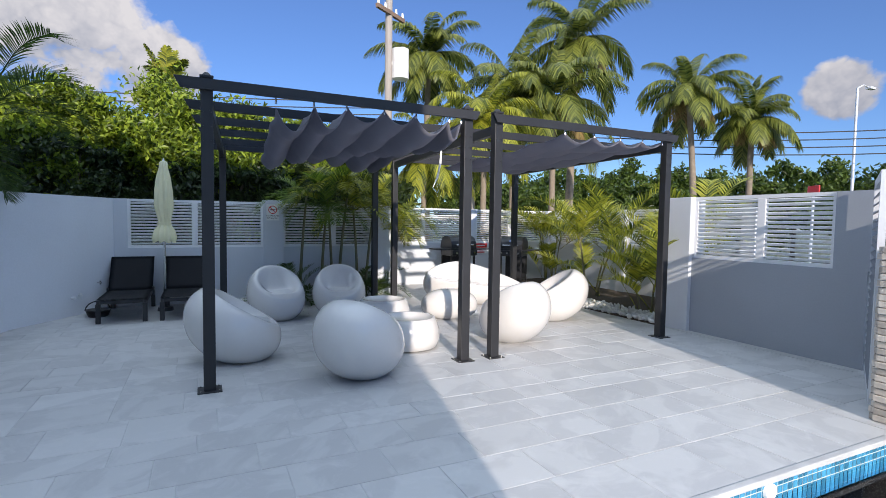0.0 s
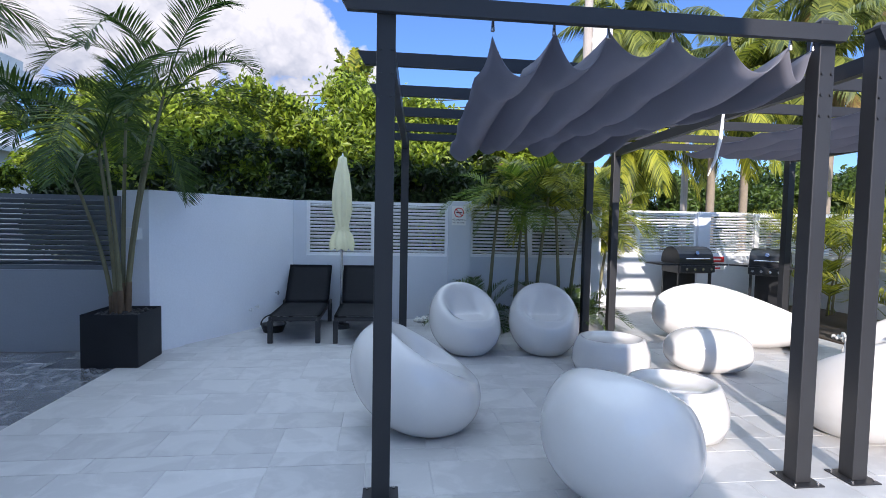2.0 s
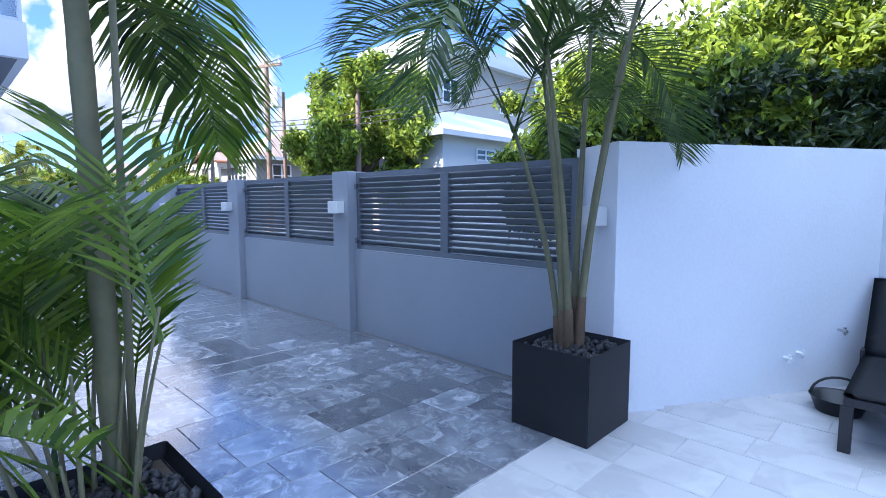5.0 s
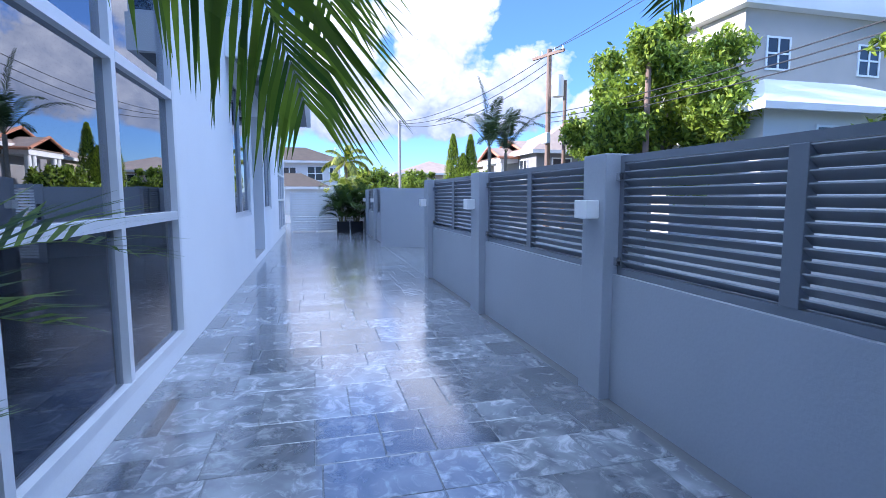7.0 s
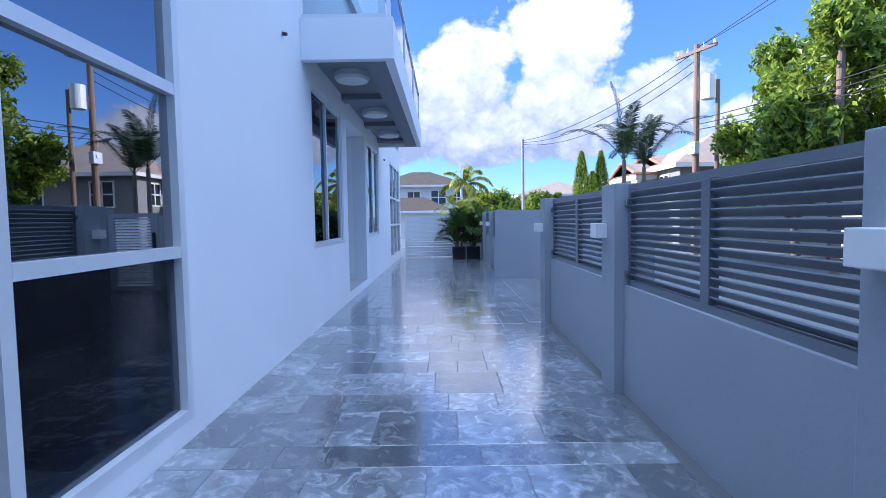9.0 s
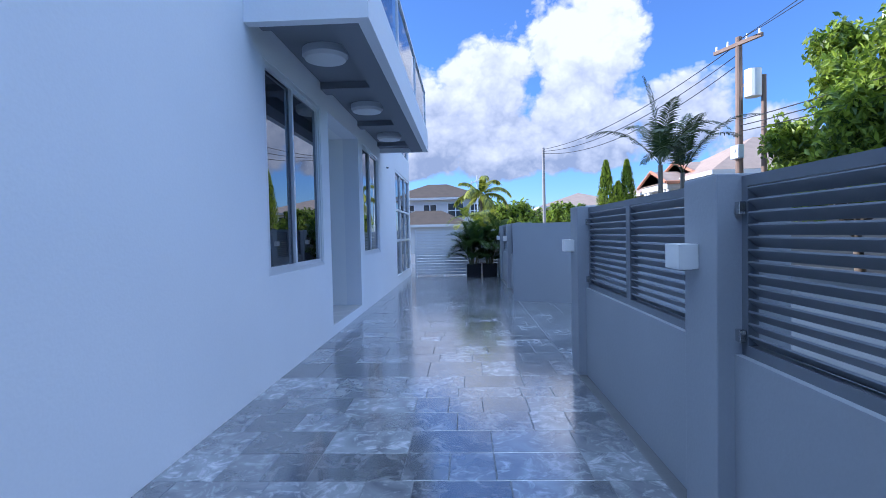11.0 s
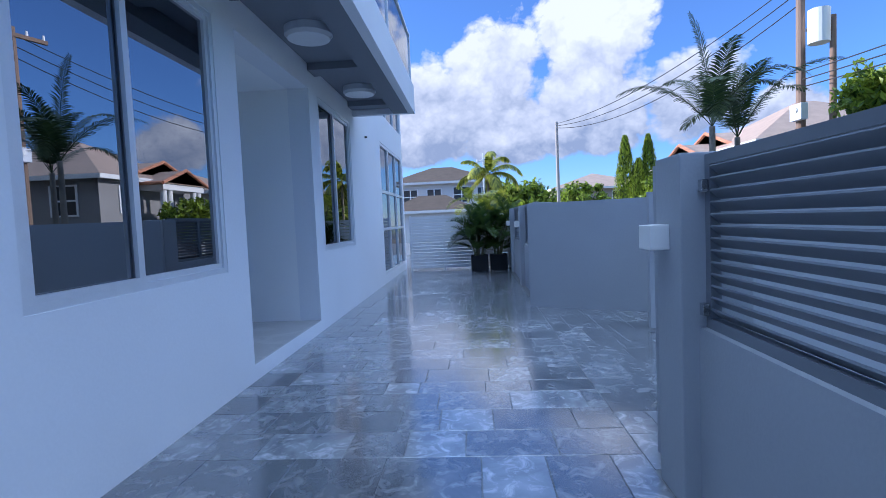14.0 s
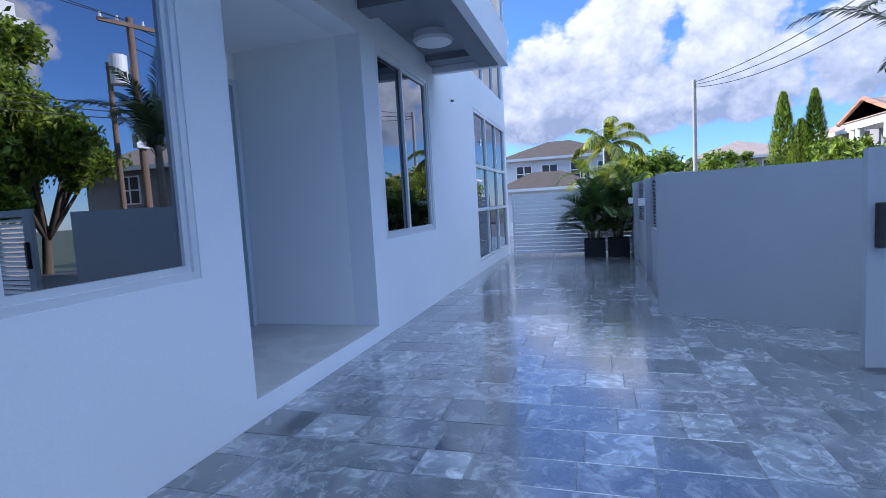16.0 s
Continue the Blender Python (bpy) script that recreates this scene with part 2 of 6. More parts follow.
def glass_material(name, ior, tint, clear=0.5):
    m = bpy.data.materials.new(name)
    m.use_nodes = True
    nt = m.node_tree
    nt.nodes.remove(nt.nodes["Principled BSDF"])
    f = nt.nodes.new("ShaderNodeFresnel")
    f.inputs[0].default_value = ior
    t = nt.nodes.new("ShaderNodeBsdfTransparent")
    t.inputs[0].default_value = (*tint, 1)
    g = nt.nodes.new("ShaderNodeBsdfGlossy")
    g.inputs["Roughness"].default_value = 0.0
    g.inputs["Color"].default_value = (0.92, 0.95, 1.0, 1)
    mx = nt.nodes.new("ShaderNodeMixShader")
    nt.links.new(f.outputs[0], mx.inputs[0])
    nt.links.new(t.outputs[0], mx.inputs[1])
    nt.links.new(g.outputs[0], mx.inputs[2])
    nt.links.new(mx.outputs[0], nt.nodes["Material Output"].inputs[0])
    return m


PAINT = material("white_render", (0.74, 0.76, 0.79), 0.75, vary=0.09, scale=0.7, fine=45, bump=0.12)
FENCE_PAINT = material("grey_white_render", (0.6, 0.63, 0.67), 0.7, vary=0.06, scale=1.2, fine=50, bump=0.12)
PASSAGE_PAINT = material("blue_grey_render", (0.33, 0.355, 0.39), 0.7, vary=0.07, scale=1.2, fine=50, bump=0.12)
RECESS_PAINT = material("bright_white_render", (0.85, 0.86, 0.86), 0.7, vary=0.03, scale=1.2, fine=50, bump=0.08)
# the balcony underside's shade is put into this darker paint
SOFFIT = material("shaded_soffit_paint", (0.2, 0.215, 0.245), 0.8, vary=0.05, scale=1.2, fine=50, bump=0.08)
SLAT_WHITE = material("white_slat_paint", (0.78, 0.79, 0.8), 0.4, vary=0.05, scale=3, bump=0.02)
SLAT_GREY = material("grey_slat_paint", (0.155, 0.172, 0.2), 0.35, vary=0.06, scale=3, bump=0.02)
CHARCOAL = material("charcoal_powder_coat", (0.026, 0.027, 0.03), 0.42, vary=0.12, scale=3, fine=120, bump=0.03, spec=0.35)
FABRIC = material("grey_canopy_cloth", (0.25, 0.25, 0.29), 0.85, vary=0.12, scale=2.5, fine=400, bump=0.15)
fnt = FABRIC.node_tree
see_through = fnt.nodes.new("ShaderNodeBsdfTranslucent")
see_through.inputs[0].default_value = (0.31, 0.3, 0.35, 1)
cloth_mix = fnt.nodes.new("ShaderNodeMixShader")
cloth_mix.inputs[0].default_value = 0.48
fnt.links.new(fnt.nodes["Principled BSDF"].outputs[0], cloth_mix.inputs[1])
fnt.links.new(see_through.outputs[0], cloth_mix.inputs[2])
fnt.links.new(cloth_mix.outputs[0], fnt.nodes["Material Output"].inputs[0])
GLOSS_WHITE = material("glossy_white_fibreglass", (0.66, 0.645, 0.62), 0.16, vary=0.03, scale=2, fine=30, bump=0.0, coat=0.5)
PLANTER = material("black_fibre_planter", (0.017, 0.018, 0.021), 0.5, vary=0.25, scale=4, fine=80, bump=0.08, spec=0.3)
SLING = material("black_sling_mesh", (0.03, 0.032, 0.037), 0.7, vary=0.15, scale=5, fine=500, bump=0.2, spec=0.3)
BLACK_METAL = material("black_metal", (0.02, 0.021, 0.024), 0.38, vary=0.15, scale=6, bump=0.03)
ALU = material("brushed_aluminium", (0.7, 0.72, 0.75), 0.38, 0.25, vary=0.06, scale=4, fine=90, bump=0.03)
CHROME = material("brushed_steel", (0.6, 0.6, 0.6), 0.22, 1.0, vary=0.05, scale=6, bump=0.02)
UMBRELLA = material("cream_umbrella_cloth", (0.84, 0.8, 0.52), 0.85, vary=0.06, scale=7, fine=300, bump=0.1)
PEBBLE = material("white_pebble", (0.66, 0.65, 0.62), 0.6, vary=0.2, scale=9, fine=60, bump=0.1, random_tint=0.5, island=True)
LAVA = material("black_lava_stone", (0.018, 0.018, 0.02), 0.55, vary=0.4, scale=20, fine=90, bump=0.3, random_tint=0.6, island=True)
SOIL = material("dark_soil", (0.06, 0.045, 0.032), 0.95, vary=0.35, scale=12, fine=80, bump=0.5)
GROUT_W = material("pale_grout", (0.5, 0.5, 0.5), 0.8, vary=0.12, scale=3, bump=0.1)
GROUT_G = material("grey_grout", (0.13, 0.137, 0.145), 0.7, vary=0.15, scale=3, bump=0.1)
MARBLE_W = marble_material("white_marble_paving", (0.5, 0.5, 0.495), (0.56, 0.555, 0.55), (0.44, 0.44, 0.44), 0.45, 0.12)
MARBLE_G = marble_material("grey_marble_paving", (0.28, 0.295, 0.32), (0.55, 0.565, 0.59), (0.088, 0.098, 0.116), 0.17, 0.9, 2.6, 2.4, 0.5)
# clearer, less reflective glass for the lowest panes
LOWER_GLASS = glass_material("tinted_weak_mirror_glass", 1.5, (0.45, 0.47, 0.5))
GLASS = glass_material("tinted_window_glass", 3.7, (0.16, 0.17, 0.19))
RAIL_GLASS = glass_material("clear_balustrade_glass", 1.6, (0.75, 0.82, 0.86))
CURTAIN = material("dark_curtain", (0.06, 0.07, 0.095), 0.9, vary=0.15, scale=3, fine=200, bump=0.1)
# the unlit rooms' darkness is put into this plaster colour
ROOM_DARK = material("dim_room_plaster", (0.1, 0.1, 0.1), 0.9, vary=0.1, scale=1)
WATER = glass_material("pool_water", 1.2, (0.78, 0.92, 0.96))
POOL_TILE = material("blue_glass_mosaic", (0.05, 0.22, 0.36), 0.15, vary=0.3, scale=8, random_tint=0.9, island=True, bump=0.02)
POOL_GROUT = material("white_pool_grout", (0.6, 0.68, 0.7), 0.7, vary=0.08, scale=5)
GRASS_GROUND = material("rough_ground", (0.09, 0.1, 0.06), 0.95, vary=0.35, scale=0.5, fine=8, bump=0.4)
ASPHALT = material("asphalt", (0.06, 0.06, 0.062), 0.85, vary=0.2, scale=1.5, fine=90, bump=0.3)
HEDGE = leaf_material("broad_leaf_green", (0.018, 0.045, 0.006), (0.38, 0.49, 0.045), 0.45, 0.42)
FAR_LEAF = leaf_material("distant_leaf_green", (0.02, 0.045, 0.01), (0.13, 0.2, 0.03), 0.45, 0.35)
# house shadow on the lower hedge is put into this leaf colour
SHRUB_LEAF = leaf_material("shaded_shrub_leaf", (0.01, 0.022, 0.005), (0.05, 0.08, 0.015))
STREET_LEAF = leaf_material("street_tree_leaf", (0.05, 0.1, 0.012), (0.4, 0.5, 0.05), 0.45, 0.42)
PALM_LEAF = leaf_material("palm_leaf_green", (0.032, 0.06, 0.012), (0.3, 0.33, 0.06), 0.4, 0.42)
# three areca leaf copies: sun and shade are put into their colours
ARECA_LEAF = leaf_material("areca_leaf_green", (0.05, 0.09, 0.012), (0.5, 0.5, 0.05), 0.4, 0.42)
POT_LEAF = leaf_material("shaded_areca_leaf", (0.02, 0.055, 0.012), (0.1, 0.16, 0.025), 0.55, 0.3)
BUSH_LEAF = leaf_material("mid_areca_leaf", (0.035, 0.09, 0.012), (0.2, 0.3, 0.03), 0.4, 0.4)
SLIM_LEAF = leaf_material("dark_palm_leaf", (0.015, 0.035, 0.01), (0.07, 0.1, 0.025), 0.4, 0.3)
DRY_LEAF = leaf_material("dry_palm_leaf", (0.16, 0.1, 0.03), (0.34, 0.24, 0.08), 0.6, 0.3)
SHEATH = material("brown_cane_sheath", (0.13, 0.085, 0.05), 0.8, vary=0.35, scale=9, fine=40, bump=0.3)
TRUNK = material("palm_trunk_bark", (0.24, 0.2, 0.15), 0.85, vary=0.3, scale=6, fine=40, bump=0.4)
CANE = material("areca_cane", (0.16, 0.15, 0.08), 0.6, vary=0.3, scale=5, fine=30, bump=0.15)
BARK = material("tree_bark", (0.14, 0.11, 0.08), 0.9, vary=0.3, scale=5, fine=40, bump=0.4)
POLE_WOOD = material("weathered_pole_timber", (0.22, 0.15, 0.11), 0.85, vary=0.25, scale=3, fine=40, bump=0.2, stretch=(1, 1, 0.1))
POLE_CONC = material("concrete_pole", (0.36, 0.33, 0.3), 0.85, vary=0.1, scale=3, bump=0.1)
ROOF_TRIM = material("orange_roof_trim", (0.45, 0.19, 0.1), 0.7, vary=0.15, scale=3)
ROOF_TILE = material("orange_clay_roof", (0.36, 0.255, 0.19), 0.8, vary=0.2, scale=2, fine=25, bump=0.4)
ROOF_GREY = material("grey_metal_roof", (0.5, 0.52, 0.54), 0.5, vary=0.08, scale=1.5, fine=20, bump=0.1)
ROOF_BROWN = material("brown_shingle_roof", (0.11, 0.082, 0.062), 0.9, spec=0.2, vary=0.2, scale=2, fine=30, bump=0.3)
HOUSE_WHITE = material("house_white_render", (0.7, 0.69, 0.66), 0.8, vary=0.06, scale=0.8, fine=30, bump=0.1)
HOUSE_GREY = material("house_grey_render", (0.25, 0.24, 0.23), 0.85, vary=0.1, scale=0.8, fine=30, bump=0.15)
HOUSE_TAUPE = material("house_taupe_render", (0.46, 0.42, 0.37), 0.85, vary=0.1, scale=0.8, fine=30, bump=0.15)
HOUSE_CREAM = material("house_cream_render", (0.5, 0.41, 0.31), 0.8, vary=0.08, scale=0.8, fine=30, bump=0.1)
DARK_GLASS = material("dark_house_window", (0.03, 0.035, 0.04), 0.08, vary=0.2, scale=2, bump=0.0)
WHITE_PLASTIC = material("white_plastic", (0.8, 0.8, 0.78), 0.35, vary=0.03, scale=5, bump=0.01)
STONE_CLAD = material("stacked_stone", (0.5, 0.45, 0.39), 0.9, vary=0.25, scale=8, fine=50, bump=0.5, random_tint=0.6)
RED = material("red_sign_paint", (0.6, 0.03, 0.03), 0.5, vary=0.06, bump=0.0)
LAMP_OPAL = material("opal_lamp_plastic", (0.7, 0.71, 0.72), 0.4, vary=0.03, bump=0.0)
CABLE = material("black_cable", (0.02, 0.02, 0.02), 0.6, vary=0.1, bump=0.0)
RENDER_WALL = material("house_wall_render", (0.76, 0.78, 0.81), 0.8, vary=0.045, scale=0.7, fine=45, bump=0.1)


# ---- mesh helpers ----
def mesh_of(name, bm, mat, smooth=False):
    me = bpy.data.meshes.new(name)
    if smooth:
        for f in bm.faces:
            f.smooth = True
    bm.to_mesh(me)
    bm.free()
    me.materials.append(mat)
    return me


def part(name, bm, mat, parent=None, label="", smooth=False):
    ob = new(name, mesh_of(name, bm, mat, smooth))
    ob.parent = parent
    if label:
        ob["label"] = label
    return ob


def thing(name, x, y, z=0.0, turn=0.0, label="", category="", group="", kind=""):
    ob = new(name)
    ob.empty_display_size = 0.1
    ob.matrix_basis = pose(x, y, z, 0, 0, turn)
    return tagged(ob, label, category, group, kind)


def setting(name, bm, mat, label="", smooth=False):
    return tagged(part(name, bm, mat, None, label, smooth), kind="structure")


def box(bm, x0, x1, y0, y1, z0, z1, bevel=0.0, m=None):
    mat = Matrix.LocRotScale(((x0 + x1) / 2, (y0 + y1) / 2, (z0 + z1) / 2), None, (abs(x1 - x0), abs(y1 - y0), abs(z1 - z0)))
    vs = bmesh.ops.create_cube(bm, size=1.0, matrix=(m @ mat) if m else mat)["verts"]
    if bevel:
        es = list({e for v in vs for e in v.link_edges})
        bmesh.ops.bevel(bm, geom=es, offset=bevel, segments=2, affect="EDGES", profile=0.6)
    return bm


def boxed(*a, **k):
    return box(bmesh.new(), *a, **k)


def tube(bm, a, b, r0, r1=None, seg=12, caps=True):
    a, b = Vector(a), Vector(b)
    r1 = r0 if r1 is None else r1
    m = Matrix.Translation((a + b) / 2) @ (b - a).to_track_quat("Z", "Y").to_matrix().to_4x4()
    bmesh.ops.create_cone(bm, cap_ends=caps, segments=seg, radius1=r0, radius2=r1, depth=(b - a).length, matrix=m)
    return bm


def sweep(bm, pts, radii, seg=8):
    """A round limb through points."""
    rings = []
    for i, p in enumerate(pts):
        d = (Vector(pts[min(i + 1, len(pts) - 1)]) - Vector(pts[max(i - 1, 0)])).normalized()
        q = d.to_track_quat("Z", "Y")
        rings.append([bm.verts.new(Vector(p) + q @ Vector((math.cos(a) * radii[i], math.sin(a) * radii[i], 0))) for a in [2 * math.pi * k / seg for k in range(seg)]])
    for r, s in zip(rings, rings[1:]):
        for k in range(seg):
            bm.faces.new((r[k], r[(k + 1) % seg], s[(k + 1) % seg], s[k]))
    bm.faces.new(rings[0][::-1])
    bm.faces.new(rings[-1])
    return bm


def prism(bm, outline, z0, z1):
    """An upright block on a plan outline (counter-clockwise)."""
    lo = [bm.verts.new((x, y, z0)) for x, y in outline]
    hi = [bm.verts.new((x, y, z1)) for x, y in outline]
    n = len(outline)
    for i in range(n):
        bm.faces.new((lo[i], lo[(i + 1) % n], hi[(i + 1) % n], hi[i]))
    bm.faces.new(lo[::-1])
    bm.faces.new(hi)
    return bm


def mesh_from(name, verts, faces, mat, smooth=False):
    me = bpy.data.meshes.new(name)
    me.from_pydata(verts, [], faces)
    if smooth:
        me.polygons.foreach_set("use_smooth", [True] * len(me.polygons))
    me.materials.append(mat)
    me.update()
    return me

# ---- ground and large structure ----
BACK_Y, FENCE_Y, WALL_Y, TOP = 10.2, 8.355, 5.05, 1.84
SEAM_X = -2.7


def ground_sheet():
    bm = bmesh.new()
    box(bm, -400, 400, -400, 400, -1.9, -1.6)
    return bm


setting("ground", ground_sheet(), GRASS_GROUND, "rough grassy ground reaching the horizon")
POOL = (1.0, 4.47, -5.0, 2.0)


def deck_base():
    bm = bmesh.new()
    box(bm, SEAM_X, POOL[0], -12, 20, -1.7, -0.004)
    box(bm, POOL[0], 20, POOL[3], 20, -1.7, -0.004)
    box(bm, POOL[1], 20, -12, POOL[3], -1.7, -0.004)
    box(bm, POOL[0], POOL[1], -12, POOL[2], -1.7, -0.004)
    return bm


terrace = setting("floor", deck_base(), GROUT_W, "pale stone paved terrace")
passage = setting("floor_passage", boxed(-45, SEAM_X, -12, 20, -1.7, -0.004), GROUT_G, "grey marble paved side passage")


def angled(a, b, thick, z0, z1, bm=None):
    """A wall block from a to b with its thickness to the left of that line."""
    bm = bm or bmesh.new()
    a, b = Vector(a), Vector(b)
    n = Vector((-(b - a).y, (b - a).x)).normalized() * thick
    return prism(bm, [tuple(a), tuple(b), tuple(b + n), tuple(a + n)], z0, z1)


def louver(name, a, b, z0, z1, slats, mat, label, pitch=0.05, mullions=(0.5,), frame_w=0.05, tilt=35, blade=0.4):
    """A louvred panel between two plan points: frame, mullions and separate slats."""
    a, b = Vector((*a, 0)), Vector((*b, 0))
    length = (b - a).length
    t = thing(name, a.x, a.y, z0, math.degrees(math.atan2((b - a).y, (b - a).x)), label, "louvre panel", "louvred fence panels")
    h = z1 - z0
    fr = bmesh.new()
    box(fr, 0, length, -0.025, 0.025, 0, frame_w)
    box(fr, 0, length, -0.025, 0.025, h - frame_w, h)
    box(fr, 0, frame_w, -0.025, 0.025, frame_w, h - frame_w)
    box(fr, length - frame_w, length, -0.025, 0.025, frame_w, h - frame_w)
    part("frame", fr, mat, t)
    stops = [frame_w] + [m * length for m in mullions] + [length - frame_w]
    for m in mullions:
        part("mullion", boxed(m * length - 0.05, m * length + 0.05, -0.032, 0.032, frame_w, h - frame_w, 0.004), mat, t)
    n = slats
    step = (h - 2 * frame_w) / n
    for s0, s1 in zip(stops, stops[1:]):
        e0, e1 = s0 + (0.05 if s0 != stops[0] else 0), s1 - (0.05 if s1 != stops[-1] else 0)
        w = e1 - e0 - 0.004
        me = None
        for i in range(n):
            if me is None:
                bm = bmesh.new()
                box(bm, -w / 2, w / 2, -step * blade, step * blade, -0.006, 0.006, 0.003)
                me = mesh_of("slat", bm, mat)
            ob = new("slat", me)
            ob.parent = t
            ob.matrix_basis = pose((e0 + e1) / 2, 0, frame_w + (i + 0.5) * step, tilt, 0, 0)
    return t


# fence along the street side of the passage
def fence_bay(x0, x1, name):
    """Low wall with a ledge between two piers, x0 > x1."""
    setting(name, boxed(x1, x0, FENCE_Y, FENCE_Y + 0.2, -0.1, 0.925), PASSAGE_PAINT, "blue-grey rendered low fence wall")
    louver("louvre_panel", (x1, FENCE_Y + 0.06), (x0, FENCE_Y + 0.06), 0.925, 1.77, 13, SLAT_GREY, "grey painted metal louvre panel above the low wall", tilt=-42, blade=0.58)


def pier(x0, x1, name, y0=8.272, y1=8.62, top=1.785, mat=None):
    setting(name, boxed(x1, x0, y0, y1, -0.1, top, 0.008), mat or PASSAGE_PAINT, "square rendered fence pier")


PIERS = [(-5.74, -6.04), (-8.56, -8.91), (-11.5, -11.83)]
for i, (p, q) in enumerate(PIERS):
    pier(p, q, "fence_pier_%d" % (i + 1))
fence_bay(-3.0, -5.74, "fence_wall_1")
fence_bay(-6.04, -8.56, "fence_wall_2")
fence_bay(-8.91, -11.5, "fence_wall_3")
# splayed wall between terrace and fence, with its pier
CORNER, FAR_CORNER = Vector((-2.60, 8.20)), Vector((-1.36, BACK_Y))
d = (FAR_CORNER - CORNER).normalized()
n = Vector((-d.y, d.x))
setting("splayed_pier", prism(bmesh.new(), [tuple(CORNER), tuple(CORNER + d * 0.42), tuple(CORNER + d * 0.42 + n * 0.55), tuple(CORNER + n * 0.55)], -0.1, TOP), PAINT, "white rendered pier at the wall's end")
setting("wall_splayed", angled(CORNER + d * 0.42 + n * 0.03, FAR_CORNER + n * 0.03, 0.2, -0.1, TOP + 0.0), PAINT, "white rendered boundary wall")
# back wall of the terrace
setting("wall_back_low", boxed(-1.7, 3.3, BACK_Y, BACK_Y + 0.2, -0.1, 1.0), FENCE_PAINT, "pale grey rendered garden wall")
setting("wall_back_corner", boxed(-1.7, -1.19, BACK_Y + 0.001, BACK_Y + 0.2, 1.0, TOP), FENCE_PAINT)
setting("wall_back_pier", boxed(1.0, 1.36, BACK_Y - 0.06, BACK_Y + 0.26, -0.1, 1.88, 0.008), FENCE_PAINT)
louver("louvre_panel", (-1.19, BACK_Y + 0.05), (1.0, BACK_Y + 0.05), 1.0, TOP, 14, SLAT_WHITE, "white painted metal louvre panel on garden wall", mullions=(0.47,), tilt=-32, blade=0.47, frame_w=0.045)
louver("louvre_panel", (1.36, BACK_Y + 0.05), (3.3, BACK_Y + 0.05), 1.0, TOP, 14, SLAT_WHITE, "white painted metal louvre panel on garden wall", mullions=(0.5,), tilt=-32, blade=0.47, frame_w=0.045)
GRILL_Y = 11.4
setting("wall_return", boxed(3.3, 3.5, BACK_Y + 0.2, GRILL_Y, -0.1, TOP), FENCE_PAINT)
setting("wall_back_pier_end", boxed(3.22, 3.52, BACK_Y - 0.04, BACK_Y + 0.2, -0.1, TOP, 0.008), FENCE_PAINT)
setting("wall_grill_low", boxed(3.3, 8.4, GRILL_Y, GRILL_Y + 0.2, -0.1, 1.0), FENCE_PAINT)
for a, b in ((3.6, 6.0), (6.25, 8.3)):
    louver("louvre_panel", (a, GRILL_Y + 0.05), (b, GRILL_Y + 0.05), 1.0, TOP, 14, SLAT_WHITE, "white painted metal louvre panel on garden wall", tilt=-32, blade=0.47, frame_w=0.045)
setting("wall_grill_pier", boxed(6.0, 6.25, GRILL_Y - 0.04, GRILL_Y + 0.24, -0.1, TOP, 0.008), FENCE_PAINT)
setting("wall_grill_pier_start", boxed(3.3, 3.6, GRILL_Y - 0.04, GRILL_Y + 0.24, -0.1, TOP, 0.008), FENCE_PAINT)
EAST_X = 8.4
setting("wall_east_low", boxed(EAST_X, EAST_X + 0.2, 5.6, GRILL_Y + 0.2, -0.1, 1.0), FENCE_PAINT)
for a, b in ((11.2, 8.7), (8.45, 5.8)):
    louver("louvre_panel", (EAST_X + 0.05, a), (EAST_X + 0.05, b), 1.0, TOP, 14, SLAT_WHITE, "white painted metal louvre panel on garden wall", tilt=-32, blade=0.47, frame_w=0.045)
for y in (11.2, 8.45, 5.55):
    setting("wall_east_pier", boxed(EAST_X - 0.05, EAST_X + 0.25, y, y + 0.25, -0.1, TOP, 0.008), FENCE_PAINT)
setting("wall_bed_return", boxed(6.3, EAST_X, 5.35, 5.55, -0.1, 0.9), FENCE_PAINT)
# east wall with louvres beside the gate; its shadow is put into the darker passage paint
setting("wall_east_front_low", boxed(6.3, 6.5, 3.0, 5.35, -0.1, 1.06), PASSAGE_PAINT, "pale grey rendered wall below louvres")
setting("wall_east_front_pier", boxed(6.24, 6.55, 5.13, 5.55, -0.1, 1.92, 0.008), FENCE_PAINT)
setting("wall_east_front_end", boxed(6.3, 6.5, 2.95, 3.33, 1.06, 1.92), PASSAGE_PAINT)
louver("louvre_panel", (6.36, 5.13), (6.36, 3.33), 1.06, 1.92, 14, SLAT_WHITE, "white painted metal louvre panel on garden wall", mullions=(0.53,), tilt=-32, blade=0.47, frame_w=0.045)

# ---- the house ----
HX0, HX1, HTOP = -25.3, -3.1, 5.7


